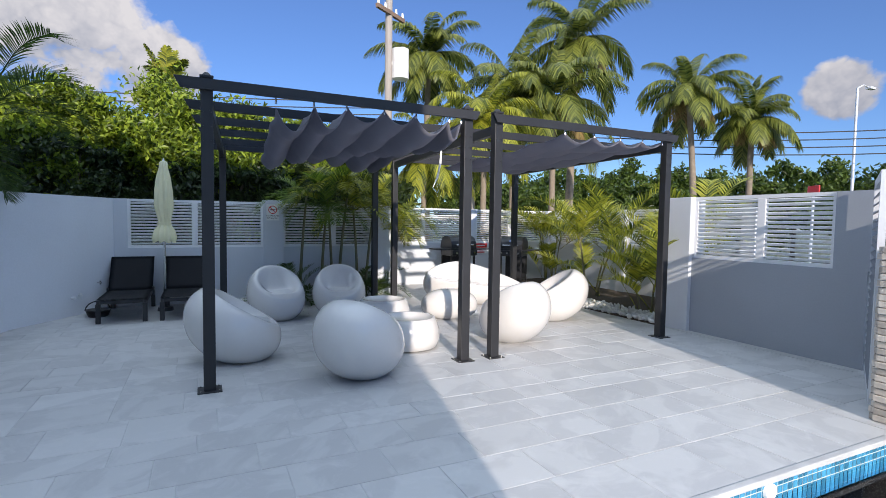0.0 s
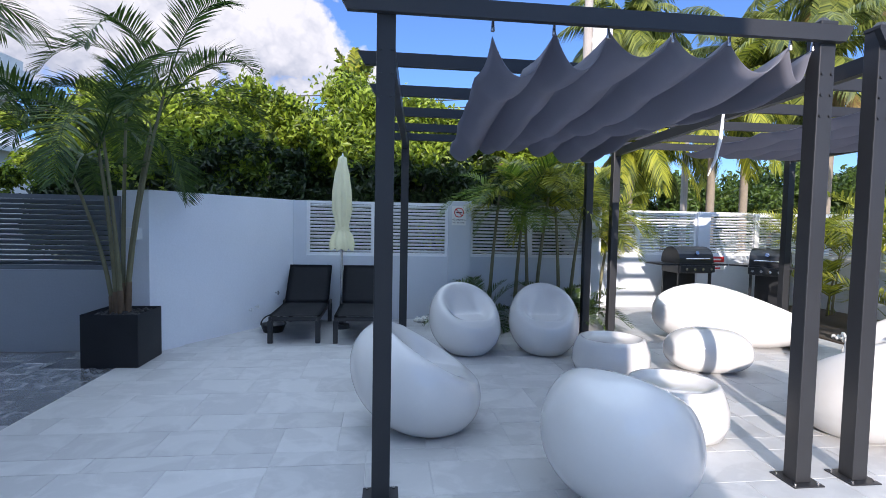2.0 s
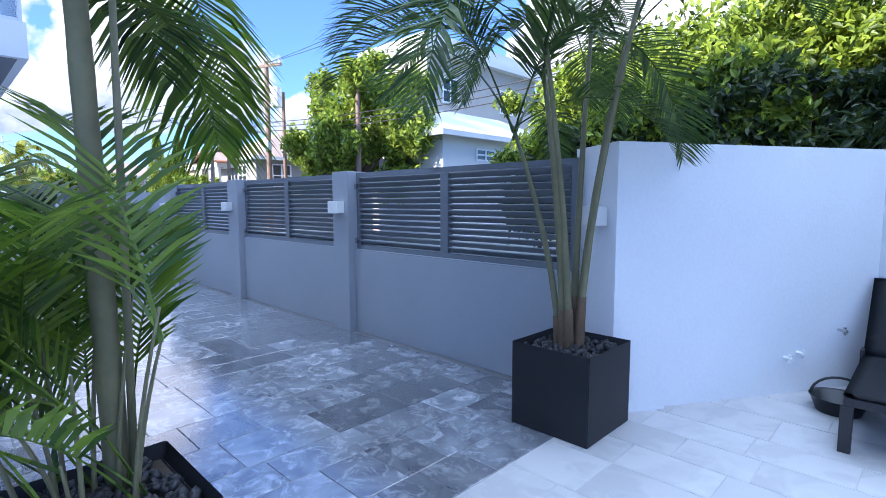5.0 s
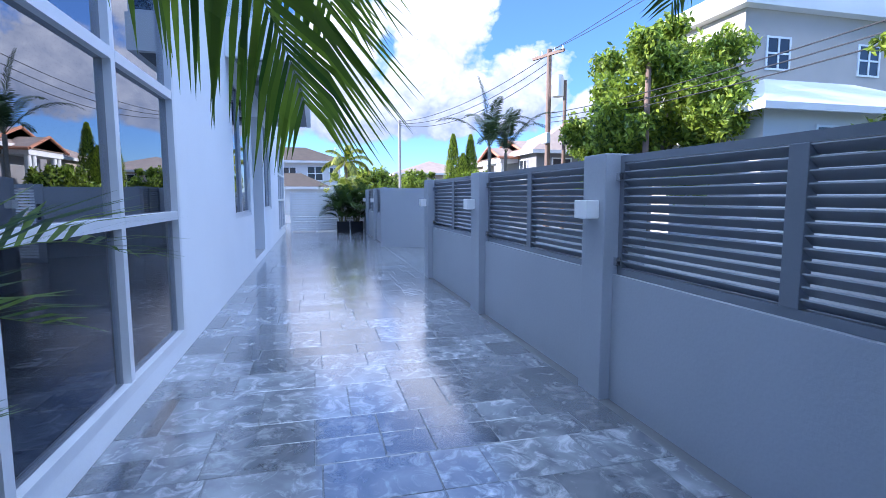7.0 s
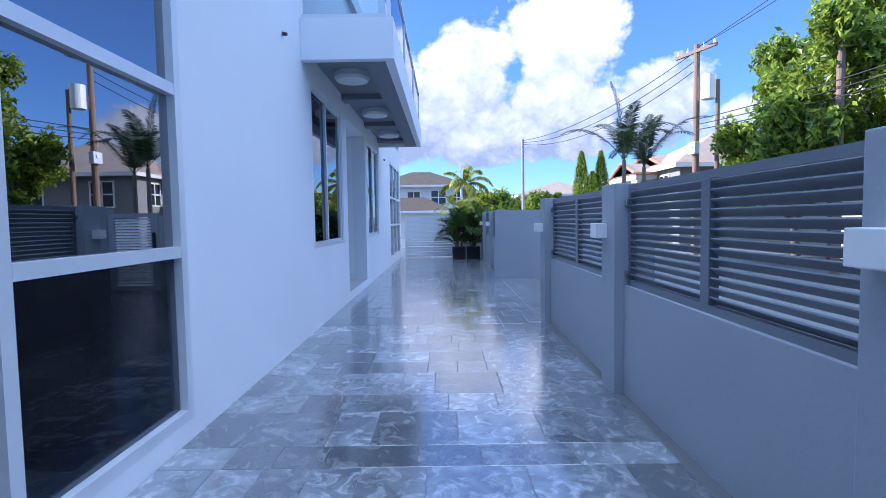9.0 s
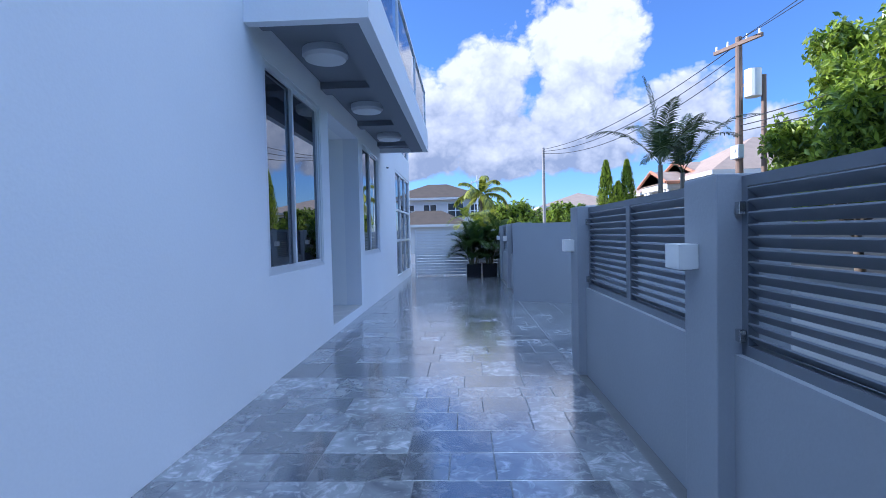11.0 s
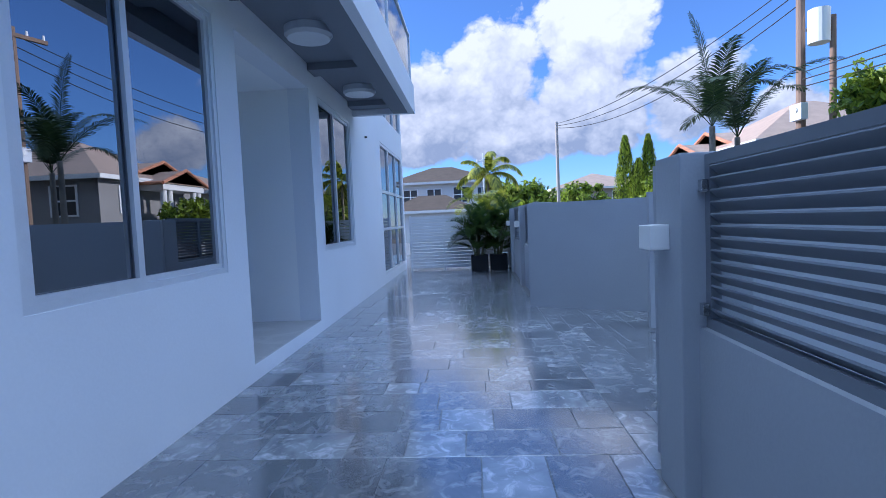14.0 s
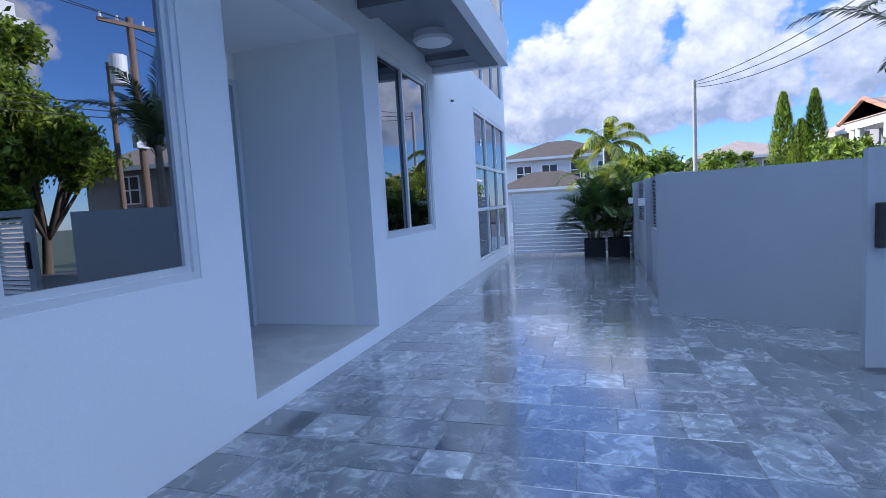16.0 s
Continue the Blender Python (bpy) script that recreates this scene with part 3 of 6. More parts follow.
def house_wall():
    """Long wall with its openings cut through."""
    bm = bmesh.new()
    holes = [(-7.8, -3.42, 0.14, 5.6), (-13.36, -11.28, 1.125, 3.4), (-15.97, -13.775, 0.16, 3.42), (-18.32, -16.36, 1.125, 3.4), (-25.1, -21.35, 0.2, 3.5), (-25.1, -21.35, 4.2, 5.5)]
    xs = sorted({HX0, HX1, *[h[0] for h in holes], *[h[1] for h in holes]})
    for a, b in zip(xs, xs[1:]):
        cuts = sorted((h[2], h[3]) for h in holes if h[0] <= a + 1e-6 and h[1] >= b - 1e-6)
        z = -0.1
        for lo, hi in cuts:
            box(bm, a, b, WALL_Y - 0.3, WALL_Y, z, lo)
            z = hi
        box(bm, a, b, WALL_Y - 0.3, WALL_Y, z, HTOP)
    bmesh.ops.remove_doubles(bm, verts=bm.verts, dist=1e-4)
    seen = {}
    for f in bm.faces:
        seen.setdefault(tuple(round(v, 3) for v in f.calc_center_median()), []).append(f)
    bmesh.ops.delete(bm, geom=[f for fs in seen.values() if len(fs) > 1 for f in fs], context="FACES_ONLY")
    return bm


setting("wall_house_passage", house_wall(), RENDER_WALL, "white rendered house wall along the passage")
setting("wall_house_east", boxed(HX1 - 0.3, HX1 - 0.001, -2.3, WALL_Y - 0.3, -0.1, HTOP), RENDER_WALL)
setting("wall_house_west", boxed(HX0, HX0 + 0.3, -2.3, WALL_Y - 0.3, -0.1, HTOP), RENDER_WALL)
setting("house_roof", boxed(HX0 - 0.2, HX1 + 0.1, -2.4, WALL_Y + 0.1, HTOP, HTOP + 0.3), RENDER_WALL)
# out of view; slanted and sized so its shadow falls on terrace and trees
setting("house_back_block", prism(bmesh.new(), [(HX0, -14), (-2.2, -14), (0.43, -2.4), (HX0, -2.4)], -0.1, HTOP + 2.4), RENDER_WALL, "unseen white back block of the house, shaped to cast its shadow")
setting("house_upper_block", boxed(HX0 - 0.19, -19.2, -2.3, WALL_Y + 0.002, HTOP + 0.304, 8.6), RENDER_WALL, "white rendered upper storey at the far end")
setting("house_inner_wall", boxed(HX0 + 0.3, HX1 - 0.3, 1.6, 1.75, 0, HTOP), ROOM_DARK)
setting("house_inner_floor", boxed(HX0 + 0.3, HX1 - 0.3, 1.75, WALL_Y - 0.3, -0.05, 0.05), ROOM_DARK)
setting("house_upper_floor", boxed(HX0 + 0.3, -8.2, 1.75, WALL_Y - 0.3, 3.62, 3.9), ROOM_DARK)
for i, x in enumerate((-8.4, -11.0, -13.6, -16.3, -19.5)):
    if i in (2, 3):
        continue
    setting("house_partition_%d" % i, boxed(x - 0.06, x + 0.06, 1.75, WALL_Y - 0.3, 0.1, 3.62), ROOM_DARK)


def glazed(name, x0, x1, z0, z1, cols, rows, label, fw=0.07, depth=0.1, y=WALL_Y, inset=0.06, sash=0.0):
    """A window in the passage wall: outer frame, bars and panes. cols and rows are bar positions in metres."""
    w = thing(name, (x0 + x1) / 2, y - inset, 0, 0, label, "window", "", "structure")
    cx = (x0 + x1) / 2
    fr = bmesh.new()
    box(fr, x0 - cx, x1 - cx, -depth / 2, depth / 2, z0, z0 + fw)
    box(fr, x0 - cx, x1 - cx, -depth / 2, depth / 2, z1 - fw, z1)
    box(fr, x0 - cx, x0 - cx + fw, -depth / 2, depth / 2, z0 + fw, z1 - fw)
    box(fr, x1 - cx - fw, x1 - cx, -depth / 2, depth / 2, z0 + fw, z1 - fw)
    part("window_frame", fr, ALU, w, "brushed aluminium frame")
    xs = [x0 + fw] + list(cols) + [x1 - fw]
    zs = [z0 + fw] + list(rows) + [z1 - fw]
    for c in cols:
        part("mullion", boxed(c - cx - fw / 2, c - cx + fw / 2, -depth / 2 + 0.006, depth / 2 - 0.006, z0 + fw, z1 - fw), ALU, w)
    for r in rows:
        for a, b in zip(xs, xs[1:]):
            part("transom", boxed(a - cx + (fw / 2 if a in cols else 0), b - cx - (fw / 2 if b in cols else 0), -depth / 2 + 0.004, depth / 2 - 0.004, r - fw / 2, r + fw / 2), ALU, w)
    for a, b in zip(xs, xs[1:]):
        for lo, hi in zip(zs, zs[1:]):
            p = part("pane", boxed(a - cx, b - cx, -0.004, 0.004, lo, hi), LOWER_GLASS if hi < 1.4 else GLASS, w)
            p.visible_shadow = False
            if sash:
                rim = bmesh.new()
                dy = 0.016 if a == xs[0] else 0.034
                box(rim, a - cx, b - cx, dy - 0.014, dy + 0.014, lo, lo + sash)
                box(rim, a - cx, b - cx, dy - 0.014, dy + 0.014, hi - sash, hi)
                box(rim, a - cx, a - cx + sash, dy - 0.014, dy + 0.014, lo + sash, hi - sash)
                box(rim, b - cx - sash, b - cx, dy - 0.014, dy + 0.014, lo + sash, hi - sash)
                part("sash", rim, ALU, w, "aluminium sliding sash")
    return w


glazed("window_1", -7.8, -3.42, 0.14, 5.6, (-6.34, -4.88), (1.31, 2.4, 3.9), "tall aluminium framed window wall with tinted glass", 0.075, 0.12)
glazed("window_2", -13.36, -11.28, 1.125, 3.4, (-12.22,), (), "aluminium sliding window with dark tinted glass", 0.048, sash=0.042)
glazed("window_3", -18.32, -16.36, 1.125, 3.4, (-17.25,), (), "aluminium sliding window with dark tinted glass", 0.048, sash=0.042)
glazed("window_4", -25.1, -21.35, 0.2, 3.5, (-23.85, -22.6), (1.35, 2.3), "tall aluminium framed window wall with tinted glass", 0.07)
glazed("window_5", -25.1, -21.35, 4.2, 5.5, (-23.85, -22.6), (), "upper aluminium framed window with tinted glass", 0.07)


def curtain(x0, x1, z0, z1, y):
    bm = bmesh.new()
    n = int((x1 - x0) / 0.03)
    cols = []
    for i in range(n + 1):
        x = x0 + (x1 - x0) * i / n
        dy = 0.05 * math.sin(i * 0.55) + 0.02 * math.sin(i * 0.23)
        cols.append((bm.verts.new((x, y + dy, z0)), bm.verts.new((x, y + dy, z1))))
    for a, b in zip(cols, cols[1:]):
        bm.faces.new((a[0], b[0], b[1], a[1]))
    bmesh.ops.solidify(bm, geom=bm.faces[:], thickness=0.004)
    return tagged(part("curtain", bm, CURTAIN, None, "", True), "dark pleated full-height curtain behind window glass", "curtain")


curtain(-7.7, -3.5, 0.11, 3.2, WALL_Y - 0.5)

# entrance recess
setting("recess_wall_near", boxed(-13.776, -13.65, 3.4, WALL_Y - 0.3, 0.17, 3.42), RECESS_PAINT)
setting("recess_wall_far", boxed(-16.2, -15.969, 3.4, WALL_Y - 0.3, 0.17, 3.42), RECESS_PAINT)
setting("recess_wall_back", boxed(-16.2, -13.65, 3.2, 3.4, 0.17, 3.42), RECESS_PAINT)
setting("recess_ceiling", boxed(-16.2, -13.65, 3.2, WALL_Y - 0.3, 3.42, 3.6), RECESS_PAINT)
setting("recess_floor", boxed(-15.968, -13.777, 3.4, WALL_Y - 0.004, 0.0, 0.17, 0.004), MARBLE_W, "pale marble entrance step")

# balcony over the passage
BX0, BX1, BY = -18.7, -10.85, 6.235
balcony = thing("balcony", (BX0 + BX1) / 2, WALL_Y, 0, 0, "white rendered balcony with recessed underside and glass railing", "balcony", "", "structure")
bx = (BX1 - BX0) / 2
bw = BY - WALL_Y
slab = bmesh.new()
box(slab, -bx, bx, bw - 0.12, bw, 3.56, 4.08)
box(slab, bx - 0.12, bx, 0.002, bw - 0.12, 3.56, 4.08)
box(slab, -bx, -bx + 0.12, 0.002, bw - 0.12, 3.56, 4.08)
part("fascia", slab, RENDER_WALL, balcony)
# slab and beams take the paint that carries the underside's shade
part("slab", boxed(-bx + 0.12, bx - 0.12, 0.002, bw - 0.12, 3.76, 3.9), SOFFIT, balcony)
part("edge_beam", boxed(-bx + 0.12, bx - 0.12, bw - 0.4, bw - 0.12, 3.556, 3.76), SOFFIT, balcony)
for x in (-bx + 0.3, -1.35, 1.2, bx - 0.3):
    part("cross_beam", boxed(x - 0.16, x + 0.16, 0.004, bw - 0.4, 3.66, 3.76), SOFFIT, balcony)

# lamps under the balcony
for x in (-2.6, 0.0, 2.6):
    lamp = thing("ceiling_lamp", (BX0 + BX1) / 2 + x, WALL_Y + 0.42, 3.66, 0, "round flat opal ceiling lamp under the balcony, unlit", "lamp", "balcony lamps")
    part("housing", tube(bmesh.new(), (0, 0, 0.02), (0, 0, 0.1), 0.27, seg=40), FENCE_PAINT, lamp)
    bm = bmesh.new()
    tube(bm, (0, 0, -0.02), (0, 0, 0.02), 0.24, 0.26, seg=40)
    part("diffuser", bm, LAMP_OPAL, lamp, "opal diffuser")
# overflow spouts on the house wall
for x, z in ((-19.6, 3.33), (-10.1, 3.62)):
    spout = thing("overflow_spout", x, WALL_Y, z, 0, "short dark overflow spout on the white house wall", "pipe", "overflow spouts")
    part("pipe", tube(bmesh.new(), (0, 0, 0), (0, 0.06, -0.012), 0.02, seg=14), BLACK_METAL, spout)
    part("collar", tube(bmesh.new(), (0, 0, 0), (0, 0.012, -0.002), 0.032, seg=14), ALU, spout)
# glass railing
for x in (-bx + 0.06, -bx / 3, bx / 3, bx - 0.06):
    part("rail_post", boxed(x - 0.025, x + 0.025, bw - 0.085, bw - 0.035, 4.08, 4.98), ALU, balcony)
part("top_rail", boxed(-bx + 0.03, bx - 0.03, bw - 0.09, bw - 0.03, 4.98, 5.02), ALU, balcony)
part("side_rail", boxed(bx - 0.09, bx - 0.03, 0.02, bw - 0.09, 4.98, 5.02), ALU, balcony)
part("kerb_rail", boxed(bx - 0.1, bx - 0.02, 0.02, bw - 0.1, 4.08, 4.13), ALU, balcony)
for a, b in ((-bx + 0.09, -bx / 3 - 0.03), (-bx / 3 + 0.03, bx / 3 - 0.03), (bx / 3 + 0.03, bx - 0.09)):
    part("glass_panel", boxed(a, b, bw - 0.066, bw - 0.054, 4.1, 4.97), RAIL_GLASS, balcony).visible_shadow = False
part("glass_panel", boxed(bx - 0.066, bx - 0.054, 0.03, bw - 0.1, 4.13, 4.97), RAIL_GLASS, balcony).visible_shadow = False

# door in the recess
door = thing("door_1", -15.4, 3.43, 0.17, 180, "plain grey-green entrance door in a white recess", "door", "", "structure")
part("door_leaf", boxed(-0.45, 0.45, -0.02, 0.03, 0.0, 2.85, 0.003), material("grey_green_door", (0.3, 0.36, 0.36), 0.4, vary=0.05), door)
part("door_frame", box(box(boxed(-0.52, -0.45, -0.026, 0.03, 0, 2.92), 0.45, 0.52, -0.026, 0.03, 0, 2.92), -0.45, 0.45, -0.026, 0.03, 2.85, 2.92), FENCE_PAINT, door)

# far end of the passage
FX = -24.45
gate = thing("slatted_fence", FX, 5.3, 0, 90, "white horizontal slatted fence closing the passage", "fence")
for x in (0.03, 1.05, 2.1, 3.02):
    part("post", boxed(x - 0.03, x + 0.03, -0.03, 0.03, 0, 1.68), SLAT_WHITE, gate)
slat_me = mesh_of("slat", boxed(0, 3.05, -0.045, -0.03, 0, 0.085, 0.004), SLAT_WHITE)
for i in range(16):
    s = new("slat", slat_me)
    s.parent = gate
    s.matrix_basis = pose(0, 0, 0.06 + i * 0.1)
# splayed wall and piers beyond the street gate
NK, NK2 = Vector((-17.7, 8.27)), Vector((-16.75, 10.3))
setting("wall_splayed_far", angled(NK2, NK, 0.25, -0.1, 1.72), PASSAGE_PAINT, "grey rendered splayed entrance wall")
setting("wall_splayed_near", angled((-11.95, 8.45), (-12.9, 10.4), 0.2, -0.1, 1.78), PASSAGE_PAINT)
setting("wall_splayed_far_pier", boxed(-18.1, -17.7, 8.262, 8.62, -0.1, 1.74, 0.008), PASSAGE_PAINT)
pier(-20.1, -20.45, "fence_pier_4", top=1.75)
pier(-22.9, -23.25, "fence_pier_5", top=1.75)
for a, b, nm in ((-18.1, -20.1, "fence_wall_4"), (-20.45, -22.9, "fence_wall_5"), (-23.25, -24.5, "fence_wall_6")):
    fence_bay(a, b, nm)
# street gate leaf standing open
leaf = thing("street_gate", -15.46, 9.45, 0.03, 97, "white metal louvred street gate leaf standing open", "gate")
part("gate_frame", box(box(box(boxed(0, 0.16, -0.03, 0.03, 0, 1.72), 1.04, 1.2, -0.03, 0.03, 0, 1.72), 0.16, 1.04, -0.03, 0.03, 0, 0.09), 0.16, 1.04, -0.03, 0.03, 1.63, 1.72), PASSAGE_PAINT, leaf)
gs = mesh_of("slat", boxed(-0.44, 0.44, -0.03, 0.03, -0.004, 0.004), SLAT_WHITE)
for i in range(24):
    s = new("slat", gs)
    s.parent = leaf
    s.matrix_basis = pose(0.6, 0, 0.125 + i * 0.0635, 40)
part("handle", boxed(0.05, 0.11, -0.075, -0.028, 0.95, 1.3, 0.012), BLACK_METAL, leaf, "black lever lock")
setting("street_gate_post", boxed(-15.85, -15.55, 10.66, 10.95, -0.1, 1.85, 0.008), PASSAGE_PAINT)


# pier lamps: small white cubes on the piers
def wall_lamp(x, y, z, turn=0.0):
    w = thing("wall_lamp", x, y, z, turn, "small white cube wall lamp on a fence pier, unlit", "lamp", "fence pier lamps")
    part("body", boxed(-0.09, 0.09, -0.1, 0, -0.065, 0.065, 0.005), WHITE_PLASTIC, w)
    part("lens", boxed(-0.06, 0.06, -0.08, -0.02, -0.069, -0.063), LAMP_OPAL, w)
    return w


for x, z in ((-5.9, 1.39), (-8.83, 1.385), (-11.73, 1.37), (-20.3, 1.35), (-23.1, 1.35)):
    wall_lamp(x, 8.272, z)
side = CORNER + n * 0.2
wall_lamp(side.x, side.y, 1.35, math.degrees(math.atan2(n.y, n.x)) + 180)
# hinges on the fence panels
for x in (-5.755, -8.575, -11.515):
    for z in (1.02, 1.62):
        h = part("hinge", boxed(-0.012, 0.03, -0.03, 0.0, -0.03, 0.03, 0.003), CHROME)
        h.matrix_basis = pose(x + 0.03, FENCE_Y + 0.03, z)
        tagged(h, "small steel bracket fixing a louvre panel to its pier", "bracket", "panel brackets")


# ---- pergolas ----
def lean_x(x, y):
    return x + 0.065 * (y - 5.0)


def pergola(x0, x1, label, rafters_left=0.25):
    p = thing("pergola", x0, 5.0, 0, 0, label, "pergola", "pergolas")
    w = x1 - x0
    yb = 4.0
    for x, y in ((0, 0), (w, 0), (0, yb), (w, yb)):
        px = lean_x(x, y + 5.0)
        post = part("post", boxed(px - 0.05, px + 0.05, y - 0.05, y + 0.05, 0.008, 2.72, 0.006), CHARCOAL, p)
        part("base_plate", boxed(px - 0.1, px + 0.1, y - 0.1, y + 0.1, 0, 0.008, 0.002), CHARCOAL, post)
        cap = bmesh.new()
        box(cap, px - 0.055, px + 0.055, y - 0.055, y + 0.055, 2.72, 2.745, 0.006)
        tube(cap, (px, y, 2.745), (px, y, 2.775), 0.045, 0.02)
        part("cap", cap, CHARCOAL, post)
        bolts = [(px + sx * 0.075, y + sy * 0.075) for sx in (-1, 1) for sy in (-1, 1)]
        for bx_, by_ in bolts:
            part("bolt", tube(bmesh.new(), (bx_, by_, 0.008), (bx_, by_, 0.018), 0.008, seg=8), CHROME, post)
        for z in (2.2, 2.32, 2.44):
            part("rivet", tube(bmesh.new(), (px + 0.03, y - 0.05, z), (px + 0.03, y - 0.058, z), 0.009, seg=10), CHARCOAL, post)
            part("rivet", tube(bmesh.new(), (px - 0.03, y - 0.05, z), (px - 0.03, y - 0.058, z), 0.009, seg=10), CHARCOAL, post)
    for x in (0, w):
        bm = bmesh.new()
        prism(bm, [(lean_x(x, 5.06) - 0.03, 0.06), (lean_x(x, 5.06) + 0.03, 0.06), (lean_x(x, 8.94) + 0.03, 3.94), (lean_x(x, 8.94) - 0.03, 3.94)], 2.5, 2.6)
        part("side_beam", bm, CHARCOAL, p)
    for i in range(6):
        y = [0.0, 0.83, 1.66, 2.49, 3.32, 4.0][i]
        a, b = lean_x(-rafters_left, y + 5) + 0.065 * 0, lean_x(w + 0.12, y + 5)
        z0, z1 = 2.615, 2.705
        bm = bmesh.new()
        yy = y - 0.075 if i == 0 else y
        vs = [bm.verts.new(v) for v in ((a + 0.05, yy - 0.02, z0), (b - 0.05, yy - 0.02, z0), (b, yy - 0.02, z1), (a, yy - 0.02, z1), (a + 0.05, yy + 0.02, z0), (b - 0.05, yy + 0.02, z0), (b, yy + 0.02, z1), (a, yy + 0.02, z1))]
        for f in ((0, 1, 2, 3), (5, 4, 7, 6), (4, 0, 3, 7), (1, 5, 6, 2), (3, 2, 6, 7), (4, 5, 1, 0)):
            bm.faces.new([vs[k] for k in f])
        part("rafter", bm, CHARCOAL, p)
    return p


pergola(0.0, 2.54, "dark grey metal pergola frame with slanted rafter ends")
pergola(2.92, 5.56, "dark grey metal pergola frame beside its twin", 0.1)


def canopy(x0, hooks, y0, y1, z, sag, label, flap=0.0, seed=1):
    """Cloth hung from rows of hooks; parabola folds between hook lines that run to the back."""
    t = thing("canopy", x0, y0, 0, 0, label, "canopy", "pergola canopies")
    rng = random.Random(seed)
    verts, faces = [], []
    per, rows = 14, 40
    us = []
    for k, (a, b) in enumerate(zip(hooks, hooks[1:])):
        for i in range(per):
            us.append((a + (b - a) * i / per, i / per, k))
    us.append((hooks[-1], 0.0, len(hooks) - 1))
    depth = [sag * rng.uniform(0.85, 1.15) for _ in hooks]
    for r in range(rows + 1):
        v = r / rows
        y = (y1 - y0) * v
        ripple = abs(math.sin(v * math.pi * 5))
        for x, f, k in us:
            dz = depth[min(k, len(depth) - 1)] * 4 * f * (1 - f) * (0.85 + 0.15 * math.cos(v * 9 + k))
            dz += 0.035 * ripple + 0.02 * math.sin(7 * v + x * 3)
            if flap and k == 0:
                dz += flap * (1 - f) * 0.5 * (0.3 + 0.7 * v)
            verts.append((lean_x(x, y + y0) + 0.01 * math.sin(v * 20 + k), y, z - dz))
    m = len(us)
    for r in range(rows):
        for i in range(m - 1):
            faces.append((r * m + i, r * m + i + 1, (r + 1) * m + i + 1, (r + 1) * m + i))
    cloth = new("cloth", mesh_from("cloth", verts, faces, FABRIC, True))
    cloth.parent = t
    sol = cloth.modifiers.new("thickness", "SOLIDIFY")
    sol.thickness = 0.004
    for hx in hooks:
        bm = bmesh.new()
        tube(bm, (lean_x(hx, y0), 0.0, z - 0.03), (lean_x(hx, y0), 0.0, z + 0.05), 0.012, 0.006, 8)
        part("hook", bm, CHROME, t, "bright steel hook")
    return t


canopy(0, [0.57, 0.91, 1.22, 1.6, 1.94, 2.32, 2.46], 4.97, 8.85, 2.6, 0.2, "dark grey cloth canopy bunched into hanging folds", 0.25, 2)
canopy(0, [3.85, 4.3, 4.72, 5.1, 5.46], 4.98, 8.85, 2.6, 0.1, "grey cloth canopy drawn out almost flat", 0.1, 5)
cord = part("pull_cord", sweep(bmesh.new(), [(2.86, 6.3, 2.6), (2.84, 6.3, 2.3), (2.8, 6.3, 2.12), (2.74, 6.3, 1.98)], [0.008, 0.016, 0.014, 0.005]), WHITE_PLASTIC)
tagged(cord, "pale pull cord hanging from the pergola rafter", "cord")


# ---- lounge furniture ----
def smooth(a):
    a = max(0.0, min(1.0, a))
    return a * a * (3 - 2 * a)


def blob(name, lx, ly, h, scoop, label, category, x, y, turn, nu=72, nv=44, power=2.3, group="", shear=0.0, taper=0.0):
    """A moulded white seat: a rounded body cut by a smooth seat surface. +x is the front."""
    verts, faces = [], []
    zc = h * 0.46
    sink = h * 0.06

    def at(u, v):
        ct, st = math.cos(v), math.sin(v)
        cx, sx = math.cos(u), math.sin(u)
        e = 2 / power

        def p(a):
            return math.copysign(abs(a) ** e, a)
        X, Y, Z = lx / 2 * p(ct) * p(cx), ly / 2 * p(ct) * p(sx), p(st)
        Z = zc + Z * (h - zc if Z > 0 else zc)
        return X, Y, (Z - sink) * h / (h - sink)
    for j in range(nv + 1):
        v = -math.pi / 2 + math.pi * j / nv
        for i in range(nu):
            X, Y, Z = at(2 * math.pi * i / nu, v)
            if scoop:
                s = scoop(X / (lx / 2), Y / (ly / 2)) * h
                k = 0.025
                if Z > s - 4 * k:
                    q = max(-40, min(40, (Z - s) / k))
                    Z = Z - k * math.log(1 + math.exp(q))
            Z *= 1 - taper * smooth((Y / (ly / 2) + 0.5) / 1.5)
            verts.append((X - shear * (Z - 0.4 * h), Y, max(0.0, Z)))
    for j in range(nv):
        for i in range(nu):
            faces.append((j * nu + i, j * nu + (i + 1) % nu, (j + 1) * nu + (i + 1) % nu, (j + 1) * nu + i))
    t = new(name, mesh_from(name, verts, faces, GLOSS_WHITE, True))
    t.matrix_basis = pose(x, y, 0.002, 0, 0, turn)
    return tagged(t, label, category, group)


def chair_scoop(u, v):
    rim = 1.0 - 0.46 * (u + 0.25)
    seat = 0.56 - 0.06 * u + 0.52 * smooth((0.25 - u) / 0.75)
    half = math.sqrt(max(0.0, 1 - u * u - ((rim - 0.46) / 0.54) ** 2))
    inside = smooth((0.98 * half - abs(v)) / 0.4)
    return rim + (min(seat, rim) - rim) * inside


def sofa_scoop(u, v):
    return 0.52 + 0.6 * smooth((0.1 - u) / 0.75) + 0.22 * abs(v) ** 5


def egg(x, y, turn, extra):
    return blob("egg_chair", 0.94, 0.85, 0.82, chair_scoop, "glossy white moulded egg-shaped lounge chair " + extra, "chair", x, y, turn, group="egg chairs", power=2.05, shear=0.3)


